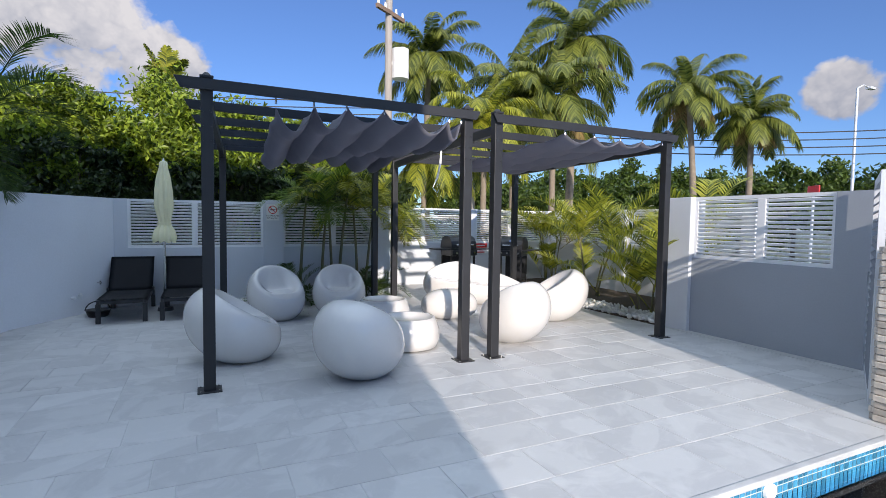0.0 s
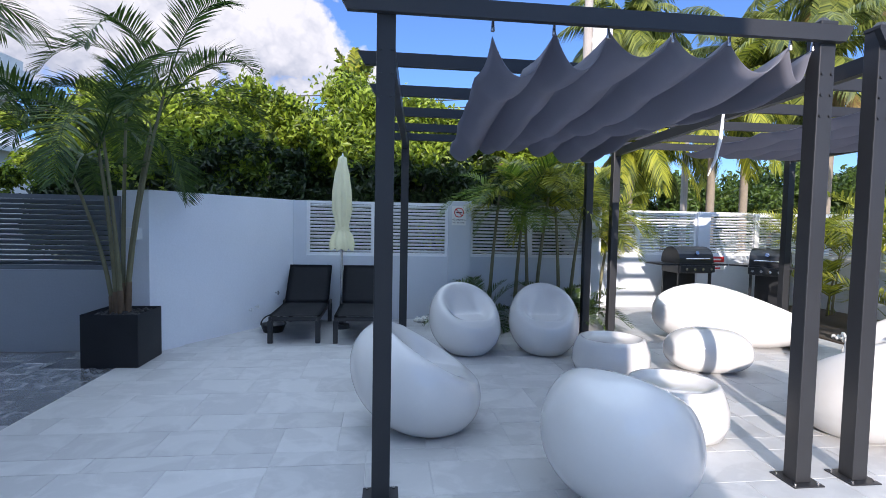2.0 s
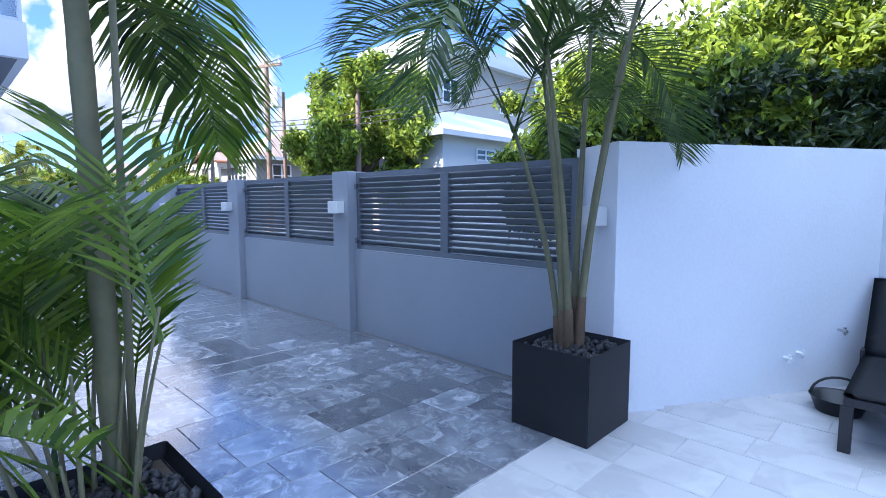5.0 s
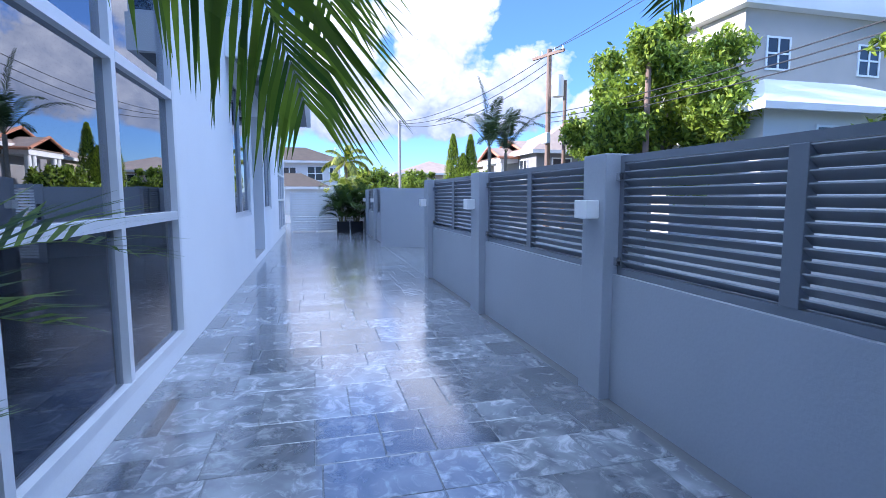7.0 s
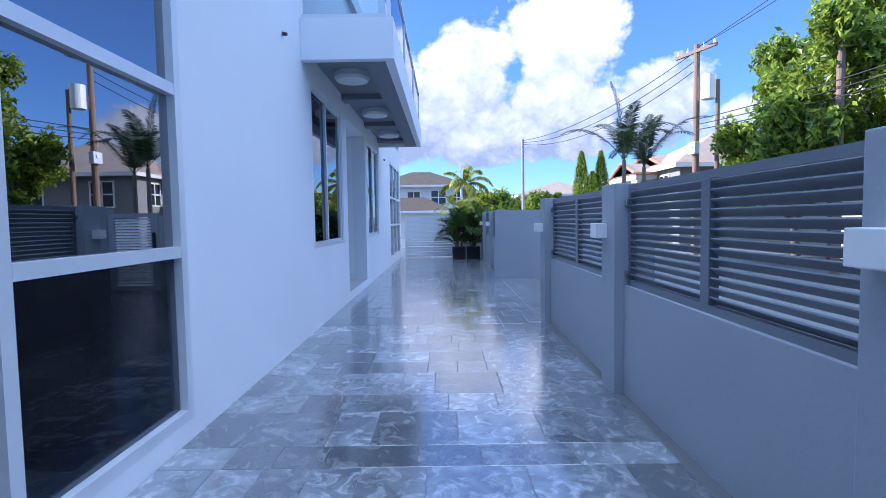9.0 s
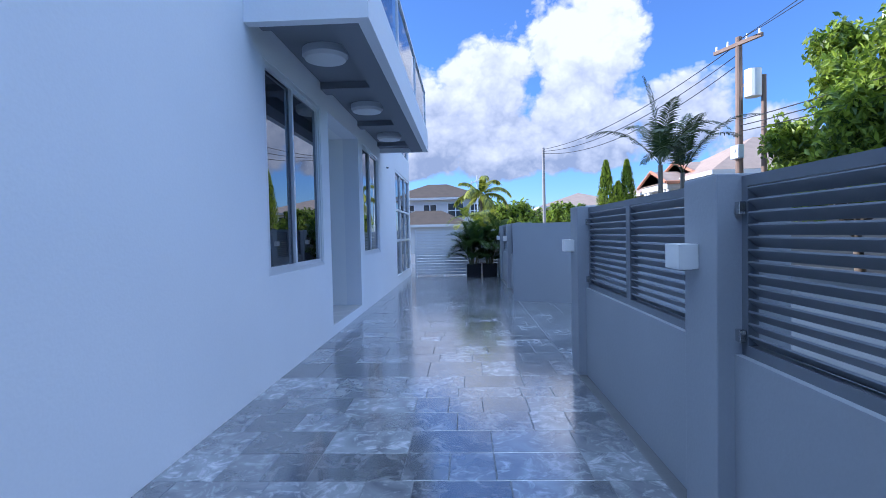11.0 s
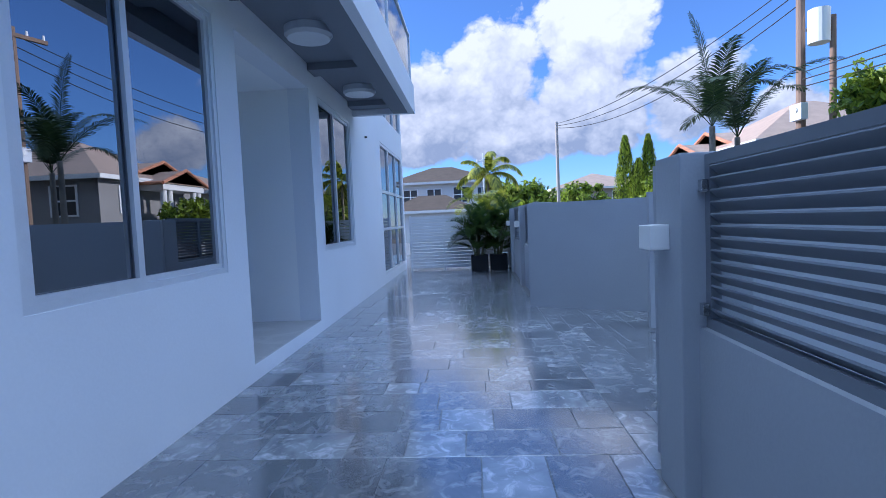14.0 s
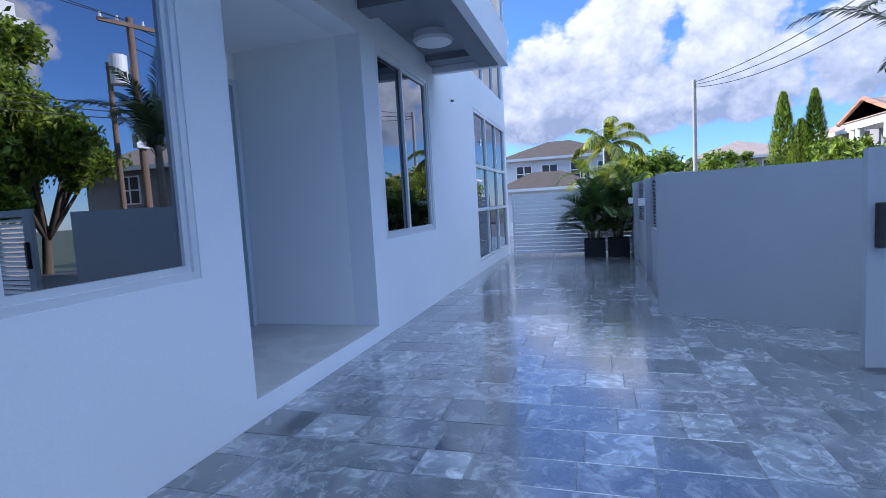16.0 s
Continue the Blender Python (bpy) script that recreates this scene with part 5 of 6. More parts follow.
part("side_trunk", sweep(bmesh.new(), [(-0.06, 0.16, 0.0), (-0.1, 0.18, 0.9), (-0.14, 0.2, 1.9)], [0.014, 0.013, 0.011], 10), CANE, tall, "", True)
rng = random.Random(77)
verts, faces = [], []
for a, el, ln, base_z in ((2.2, 0.95, 1.45, 2.0), (1.75, 1.2, 1.0, 2.05), (2.75, 1.0, 1.4, 1.95), (0.5, 1.25, 1.2, 2.1), (3.5, 0.8, 1.3, 2.0), (4.6, 0.7, 1.2, 2.0), (5.6, 0.8, 1.2, 2.0), (2.5, 0.6, 1.1, 1.75), (0.2, 0.75, 1.2, 2.05), (0.75, 0.9, 1.3, 2.05), (1.15, 0.95, 1.25, 2.05)):
    frond(verts, faces, (-0.2, 0.02, base_z), (math.cos(a) * math.cos(el), math.sin(a) * math.cos(el), math.sin(el)), ln, 1.9, 46, 0.46, 0.02, rng, 0.2, hang=0.5)
# fronds that arch over the walk, lit by a lighter leaf colour than the crown's
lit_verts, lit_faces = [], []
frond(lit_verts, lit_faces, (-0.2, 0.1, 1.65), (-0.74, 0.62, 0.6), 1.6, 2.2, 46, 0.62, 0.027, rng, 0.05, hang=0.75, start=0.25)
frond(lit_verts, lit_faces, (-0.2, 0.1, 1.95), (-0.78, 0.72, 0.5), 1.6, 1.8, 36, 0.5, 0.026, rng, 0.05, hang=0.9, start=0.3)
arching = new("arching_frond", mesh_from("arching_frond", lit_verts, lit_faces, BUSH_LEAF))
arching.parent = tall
# the crown's backlit darkness is put into its leaf colour
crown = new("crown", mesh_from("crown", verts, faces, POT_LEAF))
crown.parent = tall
for i, (x, y, h) in enumerate(((-24.0, 7.97, 1.2), (-23.9, 7.41, 0.9), (-24.8, 7.7, 1.9))):
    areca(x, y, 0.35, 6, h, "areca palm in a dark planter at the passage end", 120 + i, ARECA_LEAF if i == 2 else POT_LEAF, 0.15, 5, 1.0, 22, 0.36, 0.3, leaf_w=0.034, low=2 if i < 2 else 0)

# trees beyond the walls
for i, (x, y, h, r) in enumerate(((-6.4, 15.2, 4.5, 2.2), (-4.9, 14.4, 4.3, 2.4), (-3.2, 14.0, 4.4, 2.4), (-1.2, 14.8, 4.6, 2.5), (1.0, 14.4, 4.3, 2.4), (3.2, 15.6, 4.4, 2.4), (-7.9, 18.2, 5.2, 2.2))):
    leafy_tree(x, y, h, r, "dense broadleaf tree overhanging the garden wall", 200 + i, 42000, size=0.074)
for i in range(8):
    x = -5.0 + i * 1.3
    leafy_tree(x, 12.5 + 0.5 * (i % 2), 2.5 + 0.3 * (i % 3), 1.4, "dense shrub with shade-darkened leaves behind the garden wall", 230 + i, 14000, trunk_h=1.8, size=0.075, mat=SHRUB_LEAF)
leafy_tree(-19.2, 18.2, 7.7, 3.5, "bright green street tree across the road", 250, 46000, size=0.12, squash=0.95, mat=STREET_LEAF)
leafy_tree(-22.8, 19.6, 5.4, 2.2, "bright green street tree across the road", 251, 18000, size=0.1, mat=STREET_LEAF)
palm_tree(12.6, 15.6, 8.6, "tall coconut palm with hanging fruit", 301, flen=2.9, lean=(0.5, 0.3), dead=6, fronds=24)
palm_tree(20.9, 16.5, 7.6, "coconut palm beyond the garden wall", 302, flen=2.6, lean=(-0.6, 0.2), dead=5)
palm_tree(23.6, 15.8, 6.6, "drying coconut palm beyond the garden wall", 303, flen=2.4, dead=8)
palm_tree(8.7, 20.2, 8.5, "tall feathery palm beyond the garden wall", 304, flen=2.6)
palm_tree(9.8, 15.2, 6.0, "palm beyond the garden wall", 305, r=0.12, leaf_w=0.05, pairs=60, flen=2.6, dead=3)
palm_tree(7.6, 13.4, 4.6, "yellow-green palm behind the grill wall", 312, r=0.11, flen=2.2, leaf_w=0.04, leaf_len=0.55, pairs=64, mat=ARECA_LEAF)
palm_tree(10.6, 14.0, 5.6, "palm behind the garden wall", 313, r=0.12, leaf_w=0.05, pairs=60, flen=2.7, dead=3)
palm_tree(-1.0, 18.4, 5.4, "slender palm top above the trees", 308, flen=1.3, fronds=8, r=0.08, el=(1.45, 0.8), droop=(0.5, 1.2), hang=0.6, leaf_len=0.5, mat=ARECA_LEAF)
palm_tree(6.0, 14.2, 3.6, "yellowing palm behind the garden wall", 309, r=0.1, flen=2.0, leaf_w=0.036, leaf_len=0.5, pairs=64, mat=ARECA_LEAF)
palm_tree(-20.8, 12.7, 3.35, "slim dark palm with arching fronds by the street", 310, r=0.09, flen=2.3, fronds=8, leaf_len=0.5, leaf_w=0.035, droop=(1.6, 2.4), el=(1.45, 0.85), hang=0.5, mat=SLIM_LEAF)
palm_tree(-21.7, 13.7, 3.2, "slim dark palm with arching fronds by the street", 311, r=0.09, flen=2.4, fronds=7, leaf_len=0.5, leaf_w=0.035, droop=(1.6, 2.6), el=(1.45, 0.8), hang=0.5, mat=SLIM_LEAF)
for i in range(12):
    a = math.radians(12 + i * 4.5)
    leafy_tree(46 * math.cos(a), 46 * math.sin(a), 5.2 + (i * 7 % 5) * 0.35, 3.8, "distant green tree on the skyline", 400 + i, 9000, size=0.2, mat=FAR_LEAF)


# ---- houses and street beyond the fence ----
def house(name, x, y, w, dpt, h, roof_h, wall_mat, roof_mat, label, wins, over=0.45, z=-1.6, hip=True, ridge=None):
    """A house with its near corner at x, y; wins are (face, along, sill, width, height)."""
    t = thing(name, x, y, z, 0, label, "house", "houses beyond the fence")
    H = h - z
    part("wall", boxed(0, w, 0, dpt, 0, H), wall_mat, t)
    bm = bmesh.new()
    o = over
    if hip:
        a = min(w, dpt) / 2
        lo = [(-o, -o, H), (w + o, -o, H), (w + o, dpt + o, H), (-o, dpt + o, H)]
        hi = [(a, dpt / 2, H + roof_h), (w - a, dpt / 2, H + roof_h)] if w > dpt else [(w / 2, a, H + roof_h), (w / 2, dpt - a, H + roof_h)]
        v = [bm.verts.new(p) for p in lo + hi]
        if w > dpt:
            fs = ((0, 1, 5, 4), (2, 3, 4, 5), (1, 2, 5), (3, 0, 4), (3, 2, 1, 0))
        else:
            fs = ((1, 2, 5, 4), (3, 0, 4, 5), (0, 1, 4), (2, 3, 5), (3, 2, 1, 0))
        for f in fs:
            bm.faces.new([v[i] for i in f])
        part("roof", bm, roof_mat, t)
        part("eave", box(box(box(boxed(-o, w + o, -o, -o + 0.12, H - 0.2, H - 0.004), -o, w + o, dpt + o - 0.12, dpt + o, H - 0.2, H - 0.004), -o, -o + 0.12, -o + 0.12, dpt + o - 0.12, H - 0.2, H - 0.004), w + o - 0.12, w + o, -o + 0.12, dpt + o - 0.12, H - 0.2, H - 0.004), HOUSE_WHITE, t)
    else:
        part("roof", boxed(-o, w + o, -o, dpt + o, H, H + 0.35), roof_mat, t)
        part("parapet", boxed(-o + 0.25, w + o - 0.25, -o + 0.25, dpt + o - 0.25, H + 0.35, H + roof_h), roof_mat, t)
    for face, along, sill, ww, wh in wins:
        m = {"s": pose(along, 0, sill - z), "n": pose(along, dpt, sill - z, 0, 0, 180), "e": pose(w, along, sill - z, 0, 0, 90), "w": pose(0, along, sill - z, 0, 0, -90)}[face]
        pane = bmesh.new()
        box(pane, -ww / 2, ww / 2, -0.02, 0.02, 0, wh, 0, m)
        win = part("window", pane, DARK_GLASS, t, "dark window")
        fr = bmesh.new()
        for a in (-ww / 2, ww / 2, 0):
            box(fr, a - 0.04, a + 0.04, -0.05, 0.03, -0.04, wh + 0.04, 0, m)
        for b in (0, wh * 0.5, wh):
            box(fr, -ww / 2, ww / 2, -0.045, 0.025, b - 0.035, b + 0.035, 0, m)
        part("frame", fr, WHITE_PLASTIC, win, "white window bars")
    return t


house("apartment_house", -24.2, 22.3, 5.1, 9.0, 8.6, 0.9, HOUSE_TAUPE, HOUSE_WHITE, "taupe-grey rendered three-storey house with pale flat roof", (("e", 1.6, 6.4, 1.1, 1.2), ("s", 3.6, 6.2, 1.0, 1.1), ("s", 3.6, 3.0, 1.1, 1.2), ("e", 6.2, 6.4, 1.1, 1.2)), hip=False)
house("white_house", -19.2, 19.4, 4.0, 8.0, 4.2, 1.3, HOUSE_WHITE, ROOF_GREY, "low white house with pale metal hip roof", (("e", 2.6, 3.2, 1.2, 0.45),), over=0.6)
house("clay_roof_house", -51.0, 20.5, 8.5, 8.0, 4.2, 1.8, HOUSE_CREAM, ROOF_TILE, "cream house with tan tile hip roof", (("s", 2.0, 2.4, 1.3, 1.3), ("s", 5.0, 2.4, 1.3, 1.3), ("e", 2.2, 2.4, 1.2, 1.3), ("e", 5.4, 2.4, 1.2, 1.3)))
house("clay_roof_house", -37.2, 18.8, 7.2, 8.0, 4.15, 2.1, HOUSE_GREY, ROOF_TILE, "grey villa with tan tile hip roof", (("s", 5.4, 2.5, 1.1, 1.2), ("e", 1.6, 2.4, 1.2, 1.3), ("e", 5.2, 2.4, 1.2, 1.3)))
house("clay_roof_house", -66.0, 15.0, 9.0, 9.0, 4.0, 1.6, HOUSE_CREAM, ROOF_TILE, "distant cream house with orange clay roof", (("e", 2.5, 2.2, 1.5, 1.4), ("e", 6.0, 2.2, 1.5, 1.4)))
house("white_house", -58.0, 0.5, 6.5, 8.3, 4.75, 1.5, HOUSE_WHITE, ROOF_BROWN, "white two-storey house with brown hip roof", (("e", 5.9, 2.95, 1.4, 1.3), ("e", 3.6, 2.95, 1.2, 1.2), ("e", 7.6, 2.95, 0.8, 1.2), ("e", 1.6, 2.95, 1.2, 1.2)))
house("garage", -51.0, 1.0, 4.0, 6.2, 2.3, 1.2, HOUSE_WHITE, ROOF_BROWN, "low white garage with brown hip roof", ())
# portico on the nearest clay-roofed house
port = thing("portico", -36.5, 17.8, -1.6, 0, "white columned portico with tan gable roofs and orange trim", "portico")
for px in (0.35, 0.85, 3.0, 3.5):
    part("column", tube(bmesh.new(), (px, 0, 0), (px, 0, 5.2), 0.17, 0.15, 16), HOUSE_WHITE, port)
part("entablature", boxed(0.1, 3.8, -0.2, 0.98, 5.2, 5.5), HOUSE_WHITE, port)


def gable(name, xc, half, y0, y1, z0, z1):
    """A white pediment under a tiled gable roof with an orange edge."""
    bm = bmesh.new()
    vs = [bm.verts.new(p) for y in (y0, y1) for p in ((xc - half, y, z0), (xc + half, y, z0), (xc, y, z1))]
    for f in ((0, 1, 2), (5, 4, 3), (0, 2, 5, 3), (2, 1, 4, 5), (1, 0, 3, 4)):
        bm.faces.new([vs[i] for i in f])
    g = part(name, bm, ROOF_TILE, port)
    tri = bmesh.new()
    v2 = [tri.verts.new(p) for p in ((xc - half * 0.9, y0 - 0.02, z0 + 0.04), (xc + half * 0.9, y0 - 0.02, z0 + 0.04), (xc, y0 - 0.02, z1 - 0.1))]
    tri.faces.new(v2)
    bmesh.ops.solidify(tri, geom=tri.faces[:], thickness=-0.015)
    part("pediment", tri, HOUSE_WHITE, g, "white pediment")
    trim = tube(tube(bmesh.new(), (xc - half, y0 - 0.05, z0), (xc, y0 - 0.05, z1), 0.09, 0.09, 6), (xc + half, y0 - 0.05, z0), (xc, y0 - 0.05, z1), 0.09, 0.09, 6)
    tube(trim, (xc + half, y0 - 0.05, z0), (xc + half, y1, z0), 0.09, 0.09, 6)
    part("trim", trim, ROOF_TRIM, g, "orange painted edge")


gable("gable_roof", 1.95, 2.1, -0.3, 2.6, 5.5, 6.25)
gable("upper_gable", 1.6, 2.9, 1.1, 5.0, 5.82, 6.8)
setting("road", boxed(-120, 60, 11.5, 15.6, -1.6, -0.35), ASPHALT, "asphalt street beyond the fence")


def pole(x, y, top, r, mat, label, arms=(), drum=None, lamp=0.0):
    t = thing("utility_pole", x, y, -1.6, 0, label, "utility pole", "street poles")
    H = top + 1.6
    part("shaft", tube(bmesh.new(), (0, 0, 0), (0, 0, H), r, r * 0.75, 12), mat, t)
    for z, half, turn in arms:
        bm = bmesh.new()
        m = pose(0, 0, H - z, 0, 0, turn)
        box(bm, -half, half, -0.12, -0.02, -0.06, 0.06, 0, m)
        arm = part("crossarm", bm, POLE_WOOD, t)
        for k in (-0.9, -0.4, 0.4, 0.9):
            q = m @ Vector((k * half, -0.07, 0.06))
            part("insulator", tube(bmesh.new(), q, q + Vector((0, 0, 0.16)), 0.045, 0.03, 8), WHITE_PLASTIC, arm)
    if drum:
        z, dx, dy = drum
        part("transformer", box(tube(bmesh.new(), (dx, dy, H - z - 0.9), (dx, dy, H - z), 0.26, 0.26, 20), dx * 0.2 - 0.03, dx * 0.8 + 0.03, dy * 0.5 - 0.03, dy * 0.5 + 0.03, H - z - 0.5, H - z - 0.4), WHITE_PLASTIC, t, "pale grey transformer drum")
    if lamp:
        part("lamp_arm", sweep(bmesh.new(), [(0, 0, H), (lamp * 0.5, 0, H + 0.25), (lamp, 0, H + 0.2)], [0.05, 0.04, 0.03]), mat, t)
        part("lamp_head", boxed(lamp - 0.1, lamp + 0.5, -0.14, 0.14, H + 0.1, H + 0.24, 0.03), ALU, t)
    return t


pole(-24.0, 16.6, 8.0, 0.14, POLE_WOOD, "weathered timber power pole with crossarm and transformer", ((0.25, 0.95, 20),), (1.2, 0.3, 0.3))
meter = thing("meter_box", -23.8, 16.42, 3.85, 0, "grey electricity meter box strapped to the timber pole", "meter box")
part("body", boxed(-0.25, 0.25, -0.1, 0.1, 0, 0.45, 0.02), ALU, meter)
part("dial", tube(bmesh.new(), (0.05, -0.1, 0.28), (0.05, -0.14, 0.28), 0.08, 0.08, 14), WHITE_PLASTIC, meter)
mast = thing("antenna_mast", -34.0, 7.86, -1.6, 0, "thin pale antenna mast with a short crossbar", "antenna")
part("mast", tube(bmesh.new(), (0, 0, 0), (0, 0, 6.3), 0.04, 0.03, 8), ALU, mast)
part("crossbar", tube(tube(bmesh.new(), (0, -0.35, 5.85), (0, 0.3, 6.1), 0.03, 0.03, 6), (0, -0.3, 5.7), (0, -0.3, 6.0), 0.03, 0.03, 6), ALU, mast)
pole(-23.6, 17.2, 6.6, 0.1, POLE_WOOD, "weathered timber service pole beside the power pole")
pole(-16.9, 16.6, 6.3, 0.11, POLE_WOOD, "plain weathered timber pole")
pole(-37.8, 12.1, 6.7, 0.11, POLE_CONC, "pale street pole with looping cables", (), None)
pole(5.2, 15.2, 8.9, 0.14, POLE_CONC, "pale concrete power pole with crossarms and transformer", ((0.25, 0.85, -25), (1.05, 0.7, 35)), (2.1, 0.35, -0.1))
pole(34.5, 16.8, 9.6, 0.09, ALU, "slim metal street lamp pole", (), None, 1.2)
pole(9.3, 17.2, 5.4, 0.12, POLE_CONC, "pale concrete post among the palms")


def cable(a, b, sag, r=0.016, label="thin black cable strung between street poles"):
    a, b = Vector(a), Vector(b)
    pts = [a.lerp(b, i / 16) - Vector((0, 0, sag * 4 * (i / 16) * (1 - i / 16))) for i in range(17)]
    ob = part("overhead_cable", sweep(bmesh.new(), [tuple(p) for p in pts], [r] * 17, 5), CABLE)
    return tagged(ob, label, "cable", "overhead cables")


for k in range(3):
    cable((-24.0, 16.6, 7.8 - 0.35 * k), (-37.8, 12.1, 6.6 - 0.12 * k), 0.6 + 0.15 * k)
for k in range(3):
    cable((-24.0, 16.6, 5.2 - 0.2 * k), (5.2, 15.2, 5.2 - 0.2 * k), 0.7)
for k in range(2):
    cable((5.2, 15.2, 9.6 - 1.0 * k), (-24.0, 16.6, 7.9), 0.8, 0.012)
for k in range(4):
    cable((14.0, 22.0, 5.4 + 0.3 * k), (48.0, 8.0, 6.9 + 0.5 * k), 0.8, 0.03)
for i, (x, y, h) in enumerate(((-43.5, 17.5, 6.5), (-43.5, 19.0, 6.5), (-43.0, 18.2, 4.9))):
    t = thing("conifer", x, y, -1.6, 0, "narrow pointed dark green conifer", "tree", "conifers")
    part("trunk", tube(bmesh.new(), (0, 0, 0), (0, 0, 3), 0.12, 0.08), BARK, t)
    rng = random.Random(500 + i)
    verts, faces = [], []
    for _ in range(3500):
        zz = rng.random() ** 0.8
        rr = (1 - zz) ** 0.7 * 1.25 * rng.uniform(0.5, 1.0) + 0.04
        a = rng.uniform(0, 6.283)
        p = Vector((rr * math.cos(a), rr * math.sin(a), 1.2 + zz * (h + 0.4)))
        o = len(verts)
        up_ = Vector((math.cos(a) * 0.5, math.sin(a) * 0.5, 1)).normalized() * 0.2
        sd = Vector((-math.sin(a), math.cos(a), 0)) * 0.06
        verts += [tuple(p - sd), tuple(p + sd), tuple(p + up_)]
        faces.append((o, o + 1, o + 2))
    c = new("crown", mesh_from("crown", verts, faces, HEDGE))
    c.parent = t
for i, (x, y, h, r) in enumerate(((-40.5, 14.0, 3.4, 1.5), (-32.0, 9.2, 3.0, 1.5), (-46.0, 12.0, 3.6, 2.0), (-33.0, 16.5, 3.2, 1.6))):
    leafy_tree(x, y, h, r, "green garden tree beyond the fence", 520 + i, 4500)
palm_tree(-29.0, 7.9, 3.2, "feathery palm beyond the slatted fence", 530, r=0.07, flen=1.5, fronds=12, leaf_len=0.4, mat=ARECA_LEAF)


# ---- grills ----
def grill(x, y, turn, w, label):
    t = thing("gas_grill", x, y, 0, turn, label, "grill", "gas grills")
    body = part("firebox", boxed(-w / 2, w / 2, -0.26, 0.26, 0.72, 0.9, 0.02), BLACK_METAL, t)
    bm = bmesh.new()
    rings = []
    for k in range(13):
        a = math.pi * k / 12
        rings.append([bm.verts.new((sx * w / 2, 0.27 * math.cos(a), 0.9 + 0.29 * math.sin(a) ** 0.8)) for sx in (-1, 1)])
    for a, b in zip(rings, rings[1:]):
        bm.faces.new((a[0], a[1], b[1], b[0]))
    bm.faces.new([r[0] for r in rings])
    bm.faces.new([r[1] for r in rings][::-1])
    hood = part("hood", bm, BLACK_METAL, t, "rounded glossy hood")
    part("hood_handle", tube(bmesh.new(), (-w * 0.35, -0.3, 0.98), (w * 0.35, -0.3, 0.98), 0.014), CHROME, hood)
    part("thermometer", tube(bmesh.new(), (0, -0.25, 1.08), (0, -0.28, 1.09), 0.035, seg=20), CHROME, hood)
    panel = part("control_panel", boxed(-w / 2, w / 2, -0.31, -0.26, 0.74, 0.86, 0.008), BLACK_METAL, t)
    for k in range(4):
        part("knob", tube(bmesh.new(), (-w * 0.36 + w * 0.24 * k, -0.31, 0.8), (-w * 0.36 + w * 0.24 * k, -0.345, 0.8), 0.026, 0.022, 16), CHROME, panel)
    for sx in (-1, 1):
        part("side_shelf", boxed(sx * (w / 2 + 0.02), sx * (w / 2 + 0.32), -0.25, 0.25, 0.86, 0.89, 0.006), BLACK_METAL, t)
        for yy in (-0.22, 0.22):
            part("leg", boxed(sx * (w / 2 - 0.03) - 0.02, sx * (w / 2 - 0.03) + 0.02, yy - 0.02, yy + 0.02, 0.06, 0.72), BLACK_METAL, t)
            part("wheel", tube(bmesh.new(), (sx * (w / 2 - 0.05), yy, 0.06), (sx * (w / 2 - 0.01), yy, 0.06), 0.06, seg=18), BLACK_METAL, t)
    part("lower_shelf", boxed(-w / 2 + 0.05, w / 2 - 0.05, -0.22, 0.22, 0.14, 0.17), BLACK_METAL, t)
    part("back_panel", boxed(-w / 2 + 0.05, w / 2 - 0.05, 0.2, 0.23, 0.17, 0.72), BLACK_METAL, t)
    return t


grill(5.5, 10.9, 4, 0.68, "black gas grill with closed hood and side shelves")
grill(6.75, 10.4, -50, 0.55, "smaller black gas grill beside the palms")
sign = thing("warning_sign", 6.35, GRILL_Y - 0.012, 0.72, 0, "red and white warning sign on the grill wall", "sign")
part("plate", boxed(-0.22, 0.22, -0.008, 0.008, 0, 0.26), WHITE_PLASTIC, sign)
part("red_band", boxed(-0.22, 0.22, -0.012, -0.008, 0.15, 0.26), RED, sign)
part("text_bar", boxed(-0.16, 0.16, -0.013, -0.012, 0.19, 0.22), WHITE_PLASTIC, sign)
part("text_bar", boxed(-0.17, 0.15, -0.011, -0.008, 0.02, 0.05), RED, sign)
nos = thing("no_smoking_sign", 1.16, BACK_Y - 0.062, 1.5, 0, "small white no-smoking sign with red ring on pier", "sign")
part("plate", boxed(-0.11, 0.11, -0.006, 0.0, 0, 0.3), WHITE_PLASTIC, nos)
bm = bmesh.new()
sweep(bm, [(0.07 * math.cos(a), -0.009, 0.2 + 0.07 * math.sin(a)) for a in [2 * math.pi * k / 24 for k in range(25)]], [0.008] * 25, 6)
box(bm, -0.07, 0.07, -0.011, -0.007, 0.194, 0.206, 0, Matrix.Translation((0, 0, 0.2)) @ pose(0, 0, 0, 0, 45, 0) @ Matrix.Translation((0, 0, -0.2)))
part("red_ring", bm, RED, nos)
part("cigarette", boxed(-0.045, 0.045, -0.0075, -0.006, 0.19, 0.208), BLACK_METAL, nos)


def lettering(text, parent, x, z, size, mat):
    c = bpy.data.curves.new("lettering", "FONT")
    c.body, c.size, c.align_x, c.extrude = text, size, "CENTER", 0.0008
    ob = new("lettering", c)
    ob.data.materials.append(mat)
    ob.parent = parent
    ob.matrix_basis = pose(x, -0.0075, z, 90, 0, 0)
    return ob


lettering("NO SMOKING", nos, 0, 0.075, 0.036, BLACK_METAL)
lettering("NO VAPING", nos, 0, 0.03, 0.036, BLACK_METAL)
fire = lettering("FIRE", sign, 0.02, 0.075, 0.085, RED)
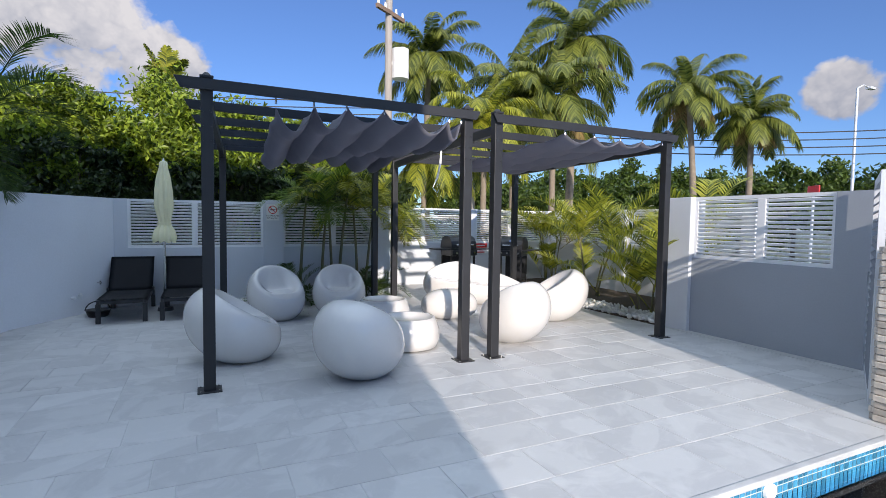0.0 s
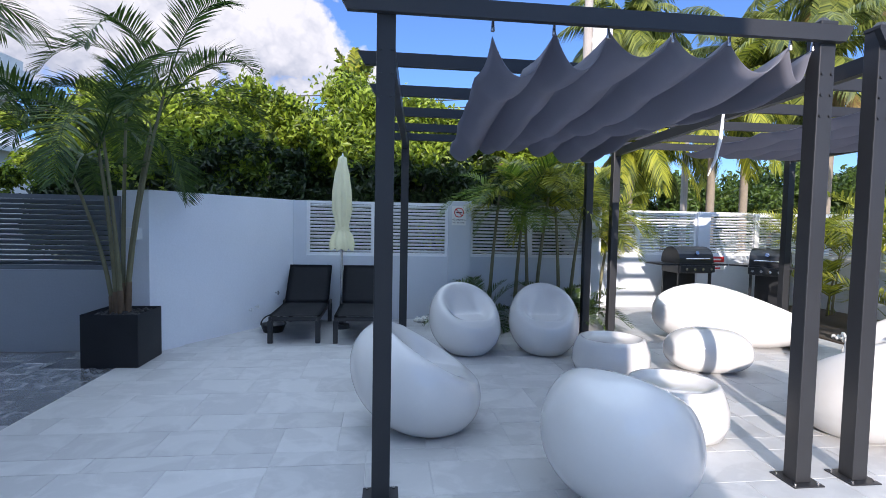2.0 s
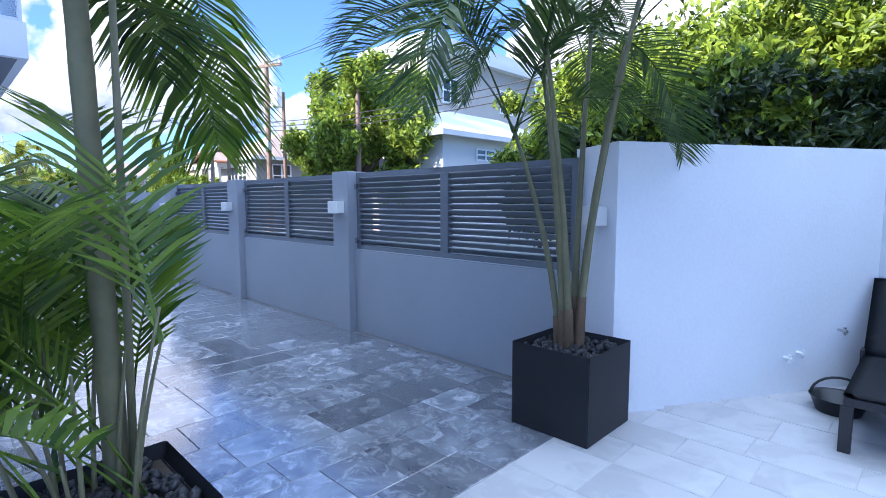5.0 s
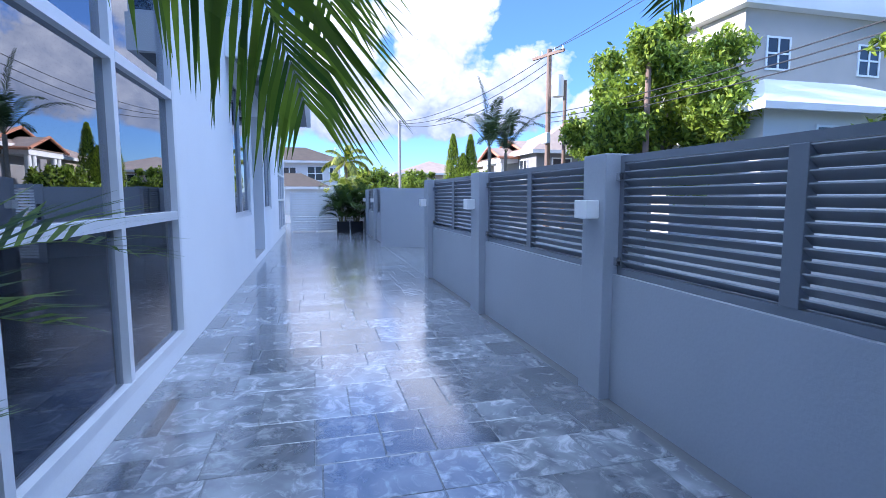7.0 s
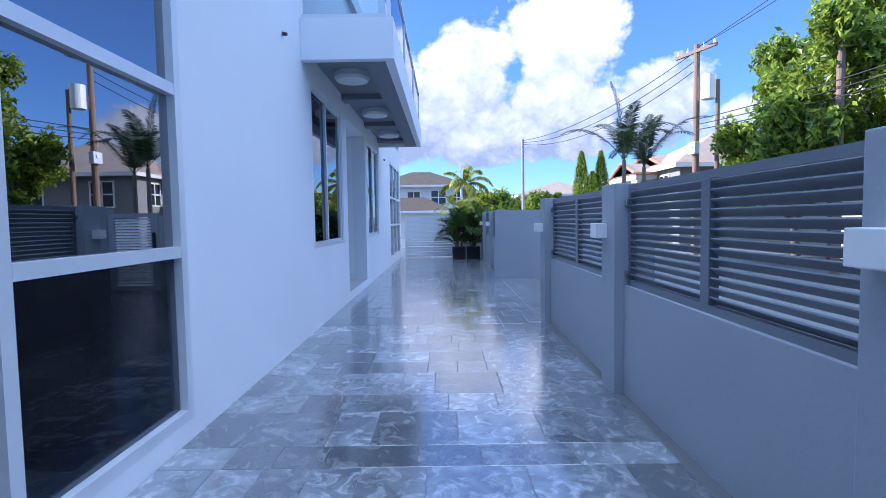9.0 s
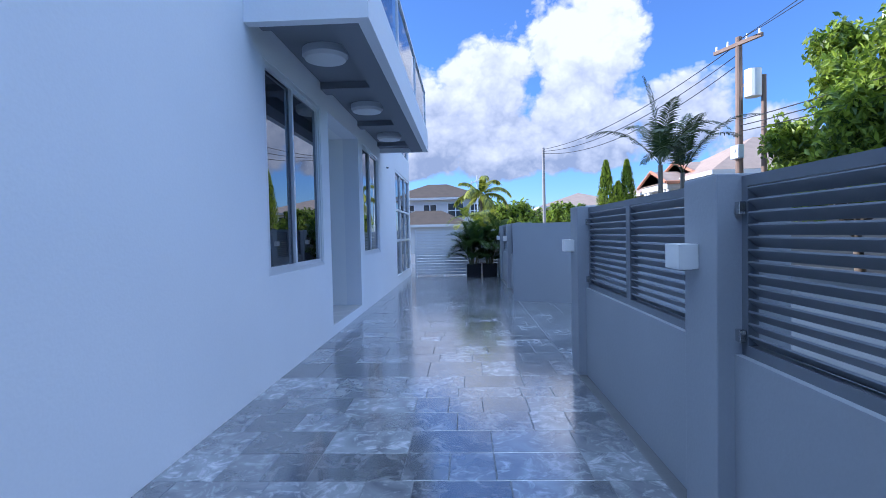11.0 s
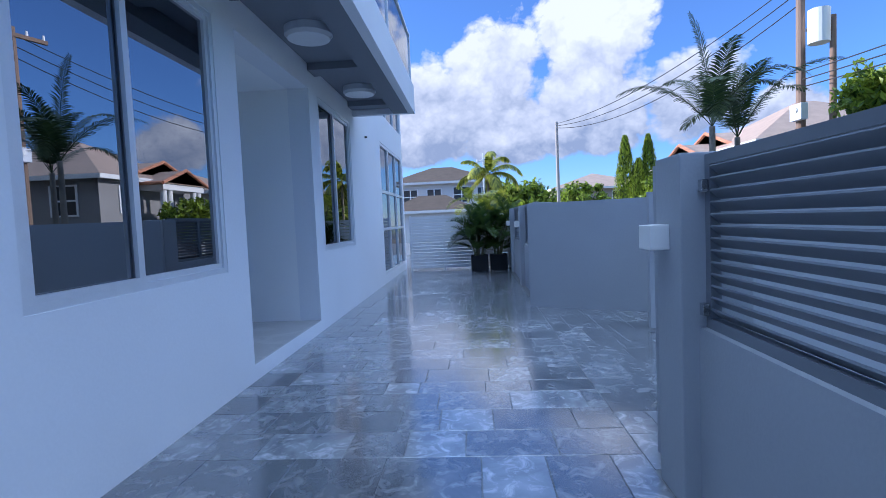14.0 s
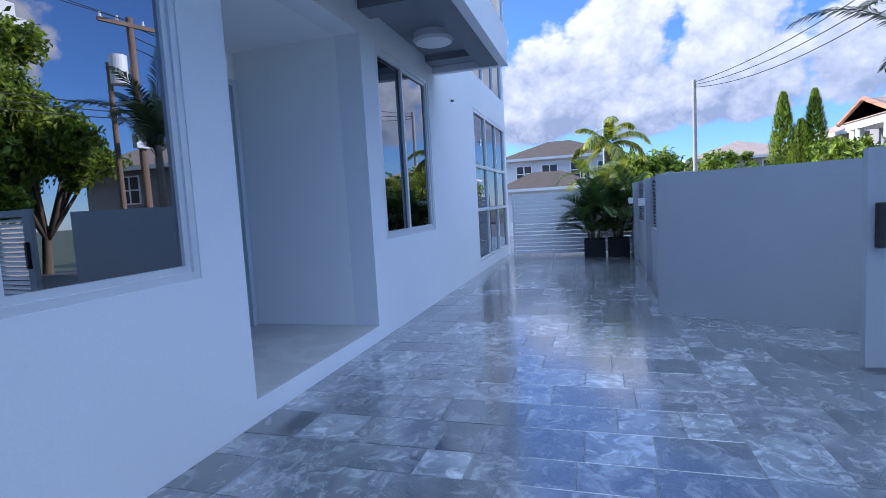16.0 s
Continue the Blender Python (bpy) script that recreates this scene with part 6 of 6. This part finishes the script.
fire.matrix_basis = pose(0.02, -0.0085, 0.075, 90, 0, 0)

# ---- pool corner, gate and stone wall ----
setting("pool_floor", boxed(POOL[0], POOL[1], POOL[2], POOL[3], -1.55, -0.62), POOL_GROUT)
setting("pool_wall_north", boxed(POOL[0], POOL[1], POOL[3] - 0.03, POOL[3] - 0.001, -0.62, -0.02), POOL_GROUT)
setting("pool_wall_east", boxed(POOL[1] - 0.03, POOL[1] - 0.001, POOL[2], POOL[3] - 0.03, -0.62, -0.02), POOL_GROUT)


def mosaic(name, origin, ux, uy, nx, ny, pitch, label):
    verts, faces = [], []
    o, ux, uy = Vector(origin), Vector(ux), Vector(uy)
    nn = ux.cross(uy)
    g = pitch * 0.07
    for i in range(nx):
        for j in range(ny):
            p = o + ux * (i * pitch + g) + uy * (j * pitch + g)
            k = len(verts)
            s = pitch - 2 * g
            for q in (p, p + ux * s, p + ux * s + uy * s, p + uy * s):
                verts.append(tuple(q + nn * 0.004))
            faces.append((k, k + 1, k + 2, k + 3))
    return tagged(new(name, mesh_from(name, verts, faces, POOL_TILE)), label, "tiles", "", "stuff")


mosaic("pool_mosaic", (POOL[1] - 0.03, POOL[3] - 0.03, -0.02), (-1, 0, 0), (0, 0, -1), 60, 11, 0.052, "blue glass mosaic tiles lining the pool wall")
mosaic("pool_mosaic", (POOL[1] - 0.03, POOL[3] - 1.7, -0.02), (0, 1, 0), (0, 0, -1), 32, 11, 0.052, "blue glass mosaic tiles lining the pool side")
mosaic("pool_mosaic", (POOL[1] - 2.9, POOL[3] - 2.0, -0.62), (1, 0, 0), (0, 1, 0), 48, 33, 0.06, "blue glass mosaic tiles on the pool floor")
w = setting("water", boxed(POOL[0] + 0.001, POOL[1] - 0.031, POOL[2] + 0.001, POOL[3] - 0.031, -0.16, -0.14), WATER, "clear still pool water")
w.visible_shadow = False
jet = thing("pool_jet", 3.05, POOL[3] - 0.034, -0.085, 0, "white round pool inlet below the coping", "pool inlet")
part("ring", tube(bmesh.new(), (0, 0, 0), (0, -0.02, 0), 0.055, 0.05, 24), WHITE_PLASTIC, jet)
bm = bmesh.new()
box(bm, POOL[0], POOL[1], POOL[3] - 0.05, POOL[3] + 0.002, -0.035, 0.006, 0.008)
setting("coping", bm, MARBLE_W, "white marble pool coping")

g0, g1 = Vector((6.22, 2.92)), Vector((4.98, 2.32))
gl = (g1 - g0).length
sg = thing("side_gate", g0.x, g0.y, 0.05, math.degrees(math.atan2((g1 - g0).y, (g1 - g0).x)), "grey metal slatted side gate with black lock", "gate")
part("gate_frame", box(box(box(boxed(0, 0.08, -0.025, 0.025, 0, 1.95), gl - 0.08, gl, -0.025, 0.025, 0, 1.95), 0.08, gl - 0.08, -0.025, 0.025, 0, 0.08), 0.08, gl - 0.08, -0.025, 0.025, 1.87, 1.95), FENCE_PAINT, sg)
sl = mesh_of("slat", boxed(-(gl - 0.16) / 2, (gl - 0.16) / 2, -0.035, 0.035, -0.005, 0.005), SLAT_GREY)
for i in range(22):
    s = new("slat", sl)
    s.parent = sg
    s.matrix_basis = pose(gl / 2, 0, 0.13 + i * 0.079, 40)
part("lock", boxed(0.5, 0.62, 0.025, 0.07, 0.85, 1.3, 0.01), BLACK_METAL, sg, "tall black lock case")
stone = setting("wall_stone", boxed(4.74, 5.05, -7.0, 2.2, -0.1, 1.38), GROUT_W, "stacked split-stone garden wall")
setting("wall_stone_return", boxed(5.0, 8.6, 1.7, 1.95, -0.1, 1.95), FENCE_PAINT)
rng = random.Random(9)
me_st = [mesh_of("stone", boxed(-a / 2, a / 2, -0.02, 0.02, -0.024, 0.024, 0.006), STONE_CLAD) for a in (0.17, 0.24, 0.32)]
for row in range(26):
    for face in (0, 1):
        at = 0.0
        run = 0.31 if face == 0 else 1.1
        while at < run - 0.08:
            k = rng.randrange(3)
            a = min((0.17, 0.24, 0.32)[k], run - at)
            ob = new("stone", me_st[k])
            ob.parent = stone
            sc_ = a / (0.17, 0.24, 0.32)[k] * 0.96
            z = 0.03 + row * 0.053
            if face == 0:
                ob.matrix_basis = pose(4.74 + at + a / 2, 2.205 + rng.uniform(-0.004, 0.014), z) @ Matrix.Diagonal((sc_, 1, 1, 1))
            else:
                ob.matrix_basis = pose(4.735 - rng.uniform(-0.004, 0.014), 2.2 - at - a / 2, z, 0, 0, 90) @ Matrix.Diagonal((sc_, 1, 1, 1))
            at += a
red = thing("street_sign", 13.0, 7.2, 1.89, 60, "red street sign with white marks beyond the wall", "sign")
part("plate", boxed(-0.21, 0.21, -0.02, 0.02, 0.35, 0.6, 0.02), RED, red)
part("white_bar", boxed(-0.13, 0.13, -0.026, -0.02, 0.44, 0.51), WHITE_PLASTIC, red)
part("post", tube(bmesh.new(), (0, 0, -3.2), (0, 0, 0.35), 0.03), ALU, red)


# ---- paving, tile by tile ----
def paving(parent, rects, mat, limit, pick, seed, courses=(0.4, 0.4, 0.3, 0.5), lens=(0.4, 0.5, 0.6, 0.6), along="x"):
    """Rows of mixed tiles over plan rectangles; the tiles that pick() favours become parts, the rest one mesh."""
    rng = random.Random(seed)
    tiles = []
    for x0, x1, y0, y1 in rects:
        u0, u1, v0, v1 = (x0, x1, y0, y1) if along == "x" else (y0, y1, x0, x1)
        v = v0
        while v < v1 - 0.01:
            c = min(rng.choice(courses), v1 - v)
            if v1 - v - c < 0.12:
                c = v1 - v
            u = u0
            while u < u1 - 0.01:
                ln = min(rng.choice(lens) * (0.6 if u == u0 and rng.random() < 0.5 else 1), u1 - u)
                if u1 - u - ln < 0.15:
                    ln = u1 - u
                tiles.append((u, v, ln, c) if along == "x" else (v, u, c, ln))
                u += ln
            v += c
    tiles.sort(key=lambda t: pick(t[0] + t[2] / 2, t[1] + t[3] / 2))
    shared, verts, faces = {}, [], []
    g = 0.0025
    for i, (x, y, a, b) in enumerate(tiles):
        if i < limit:
            key = (round(a, 3), round(b, 3))
            if key not in shared:
                bm = bmesh.new()
                box(bm, -a / 2 + g, a / 2 - g, -b / 2 + g, b / 2 - g, -0.012, 0)
                top = [f for f in bm.faces if f.normal.z > 0.9]
                bmesh.ops.bevel(bm, geom=[e for f in top for e in f.edges], offset=0.0025, segments=1, affect="EDGES")
                shared[key] = mesh_of("tile", bm, mat)
            ob = new("tile", shared[key])
            ob.parent = parent
            ob.matrix_basis = pose(x + a / 2, y + b / 2, rng.uniform(-0.0008, 0.0008))
        else:
            o = len(verts)
            for px, py in ((x + g, y + g), (x + a - g, y + g), (x + a - g, y + b - g), (x + g, y + b - g)):
                verts += [(px, py, -0.012), (px, py, 0.0)]
            faces += [(o + 1, o + 3, o + 5, o + 7), (o, o + 2, o + 3, o + 1), (o + 2, o + 4, o + 5, o + 3), (o + 4, o + 6, o + 7, o + 5), (o + 6, o, o + 1, o + 7)]
    if verts:
        rest = new("tiles", mesh_from("tiles", verts, faces, mat))
        rest.parent = parent
        tagged(rest, kind="stuff")


paving(terrace, [(SEAM_X + 0.004, POOL[0], -2.4, 2.0), (SEAM_X + 0.004, 6.14, 2.004, 5.6), (SEAM_X + 0.004, 6.14, 5.6, 10.18), (6.16, 6.3, 3.0, 5.3), (POOL[1] + 0.01, 6.3, 1.95, 2.0)], MARBLE_W, 300, lambda x, y: (x - 0.8) ** 2 * 0.6 + (y - 5.2) ** 2, 21)
paving(terrace, [(3.5, 6.14, 10.18, GRILL_Y)], MARBLE_W, 0, lambda x, y: x, 23)
paving(passage, [(-25.2, SEAM_X, WALL_Y + 0.002, 8.262)], MARBLE_G, 300, lambda x, y: abs(x + 9), 22, (0.3, 0.4, 0.4, 0.6), (0.3, 0.4, 0.6, 0.6), "y")
paving(passage, [(-32, -25.2, 3.0, 9), (-17.6, -11.9, 8.264, 11.0)], MARBLE_G, 0, lambda x, y: x, 24, (0.4, 0.6), (0.4, 0.6), "y")
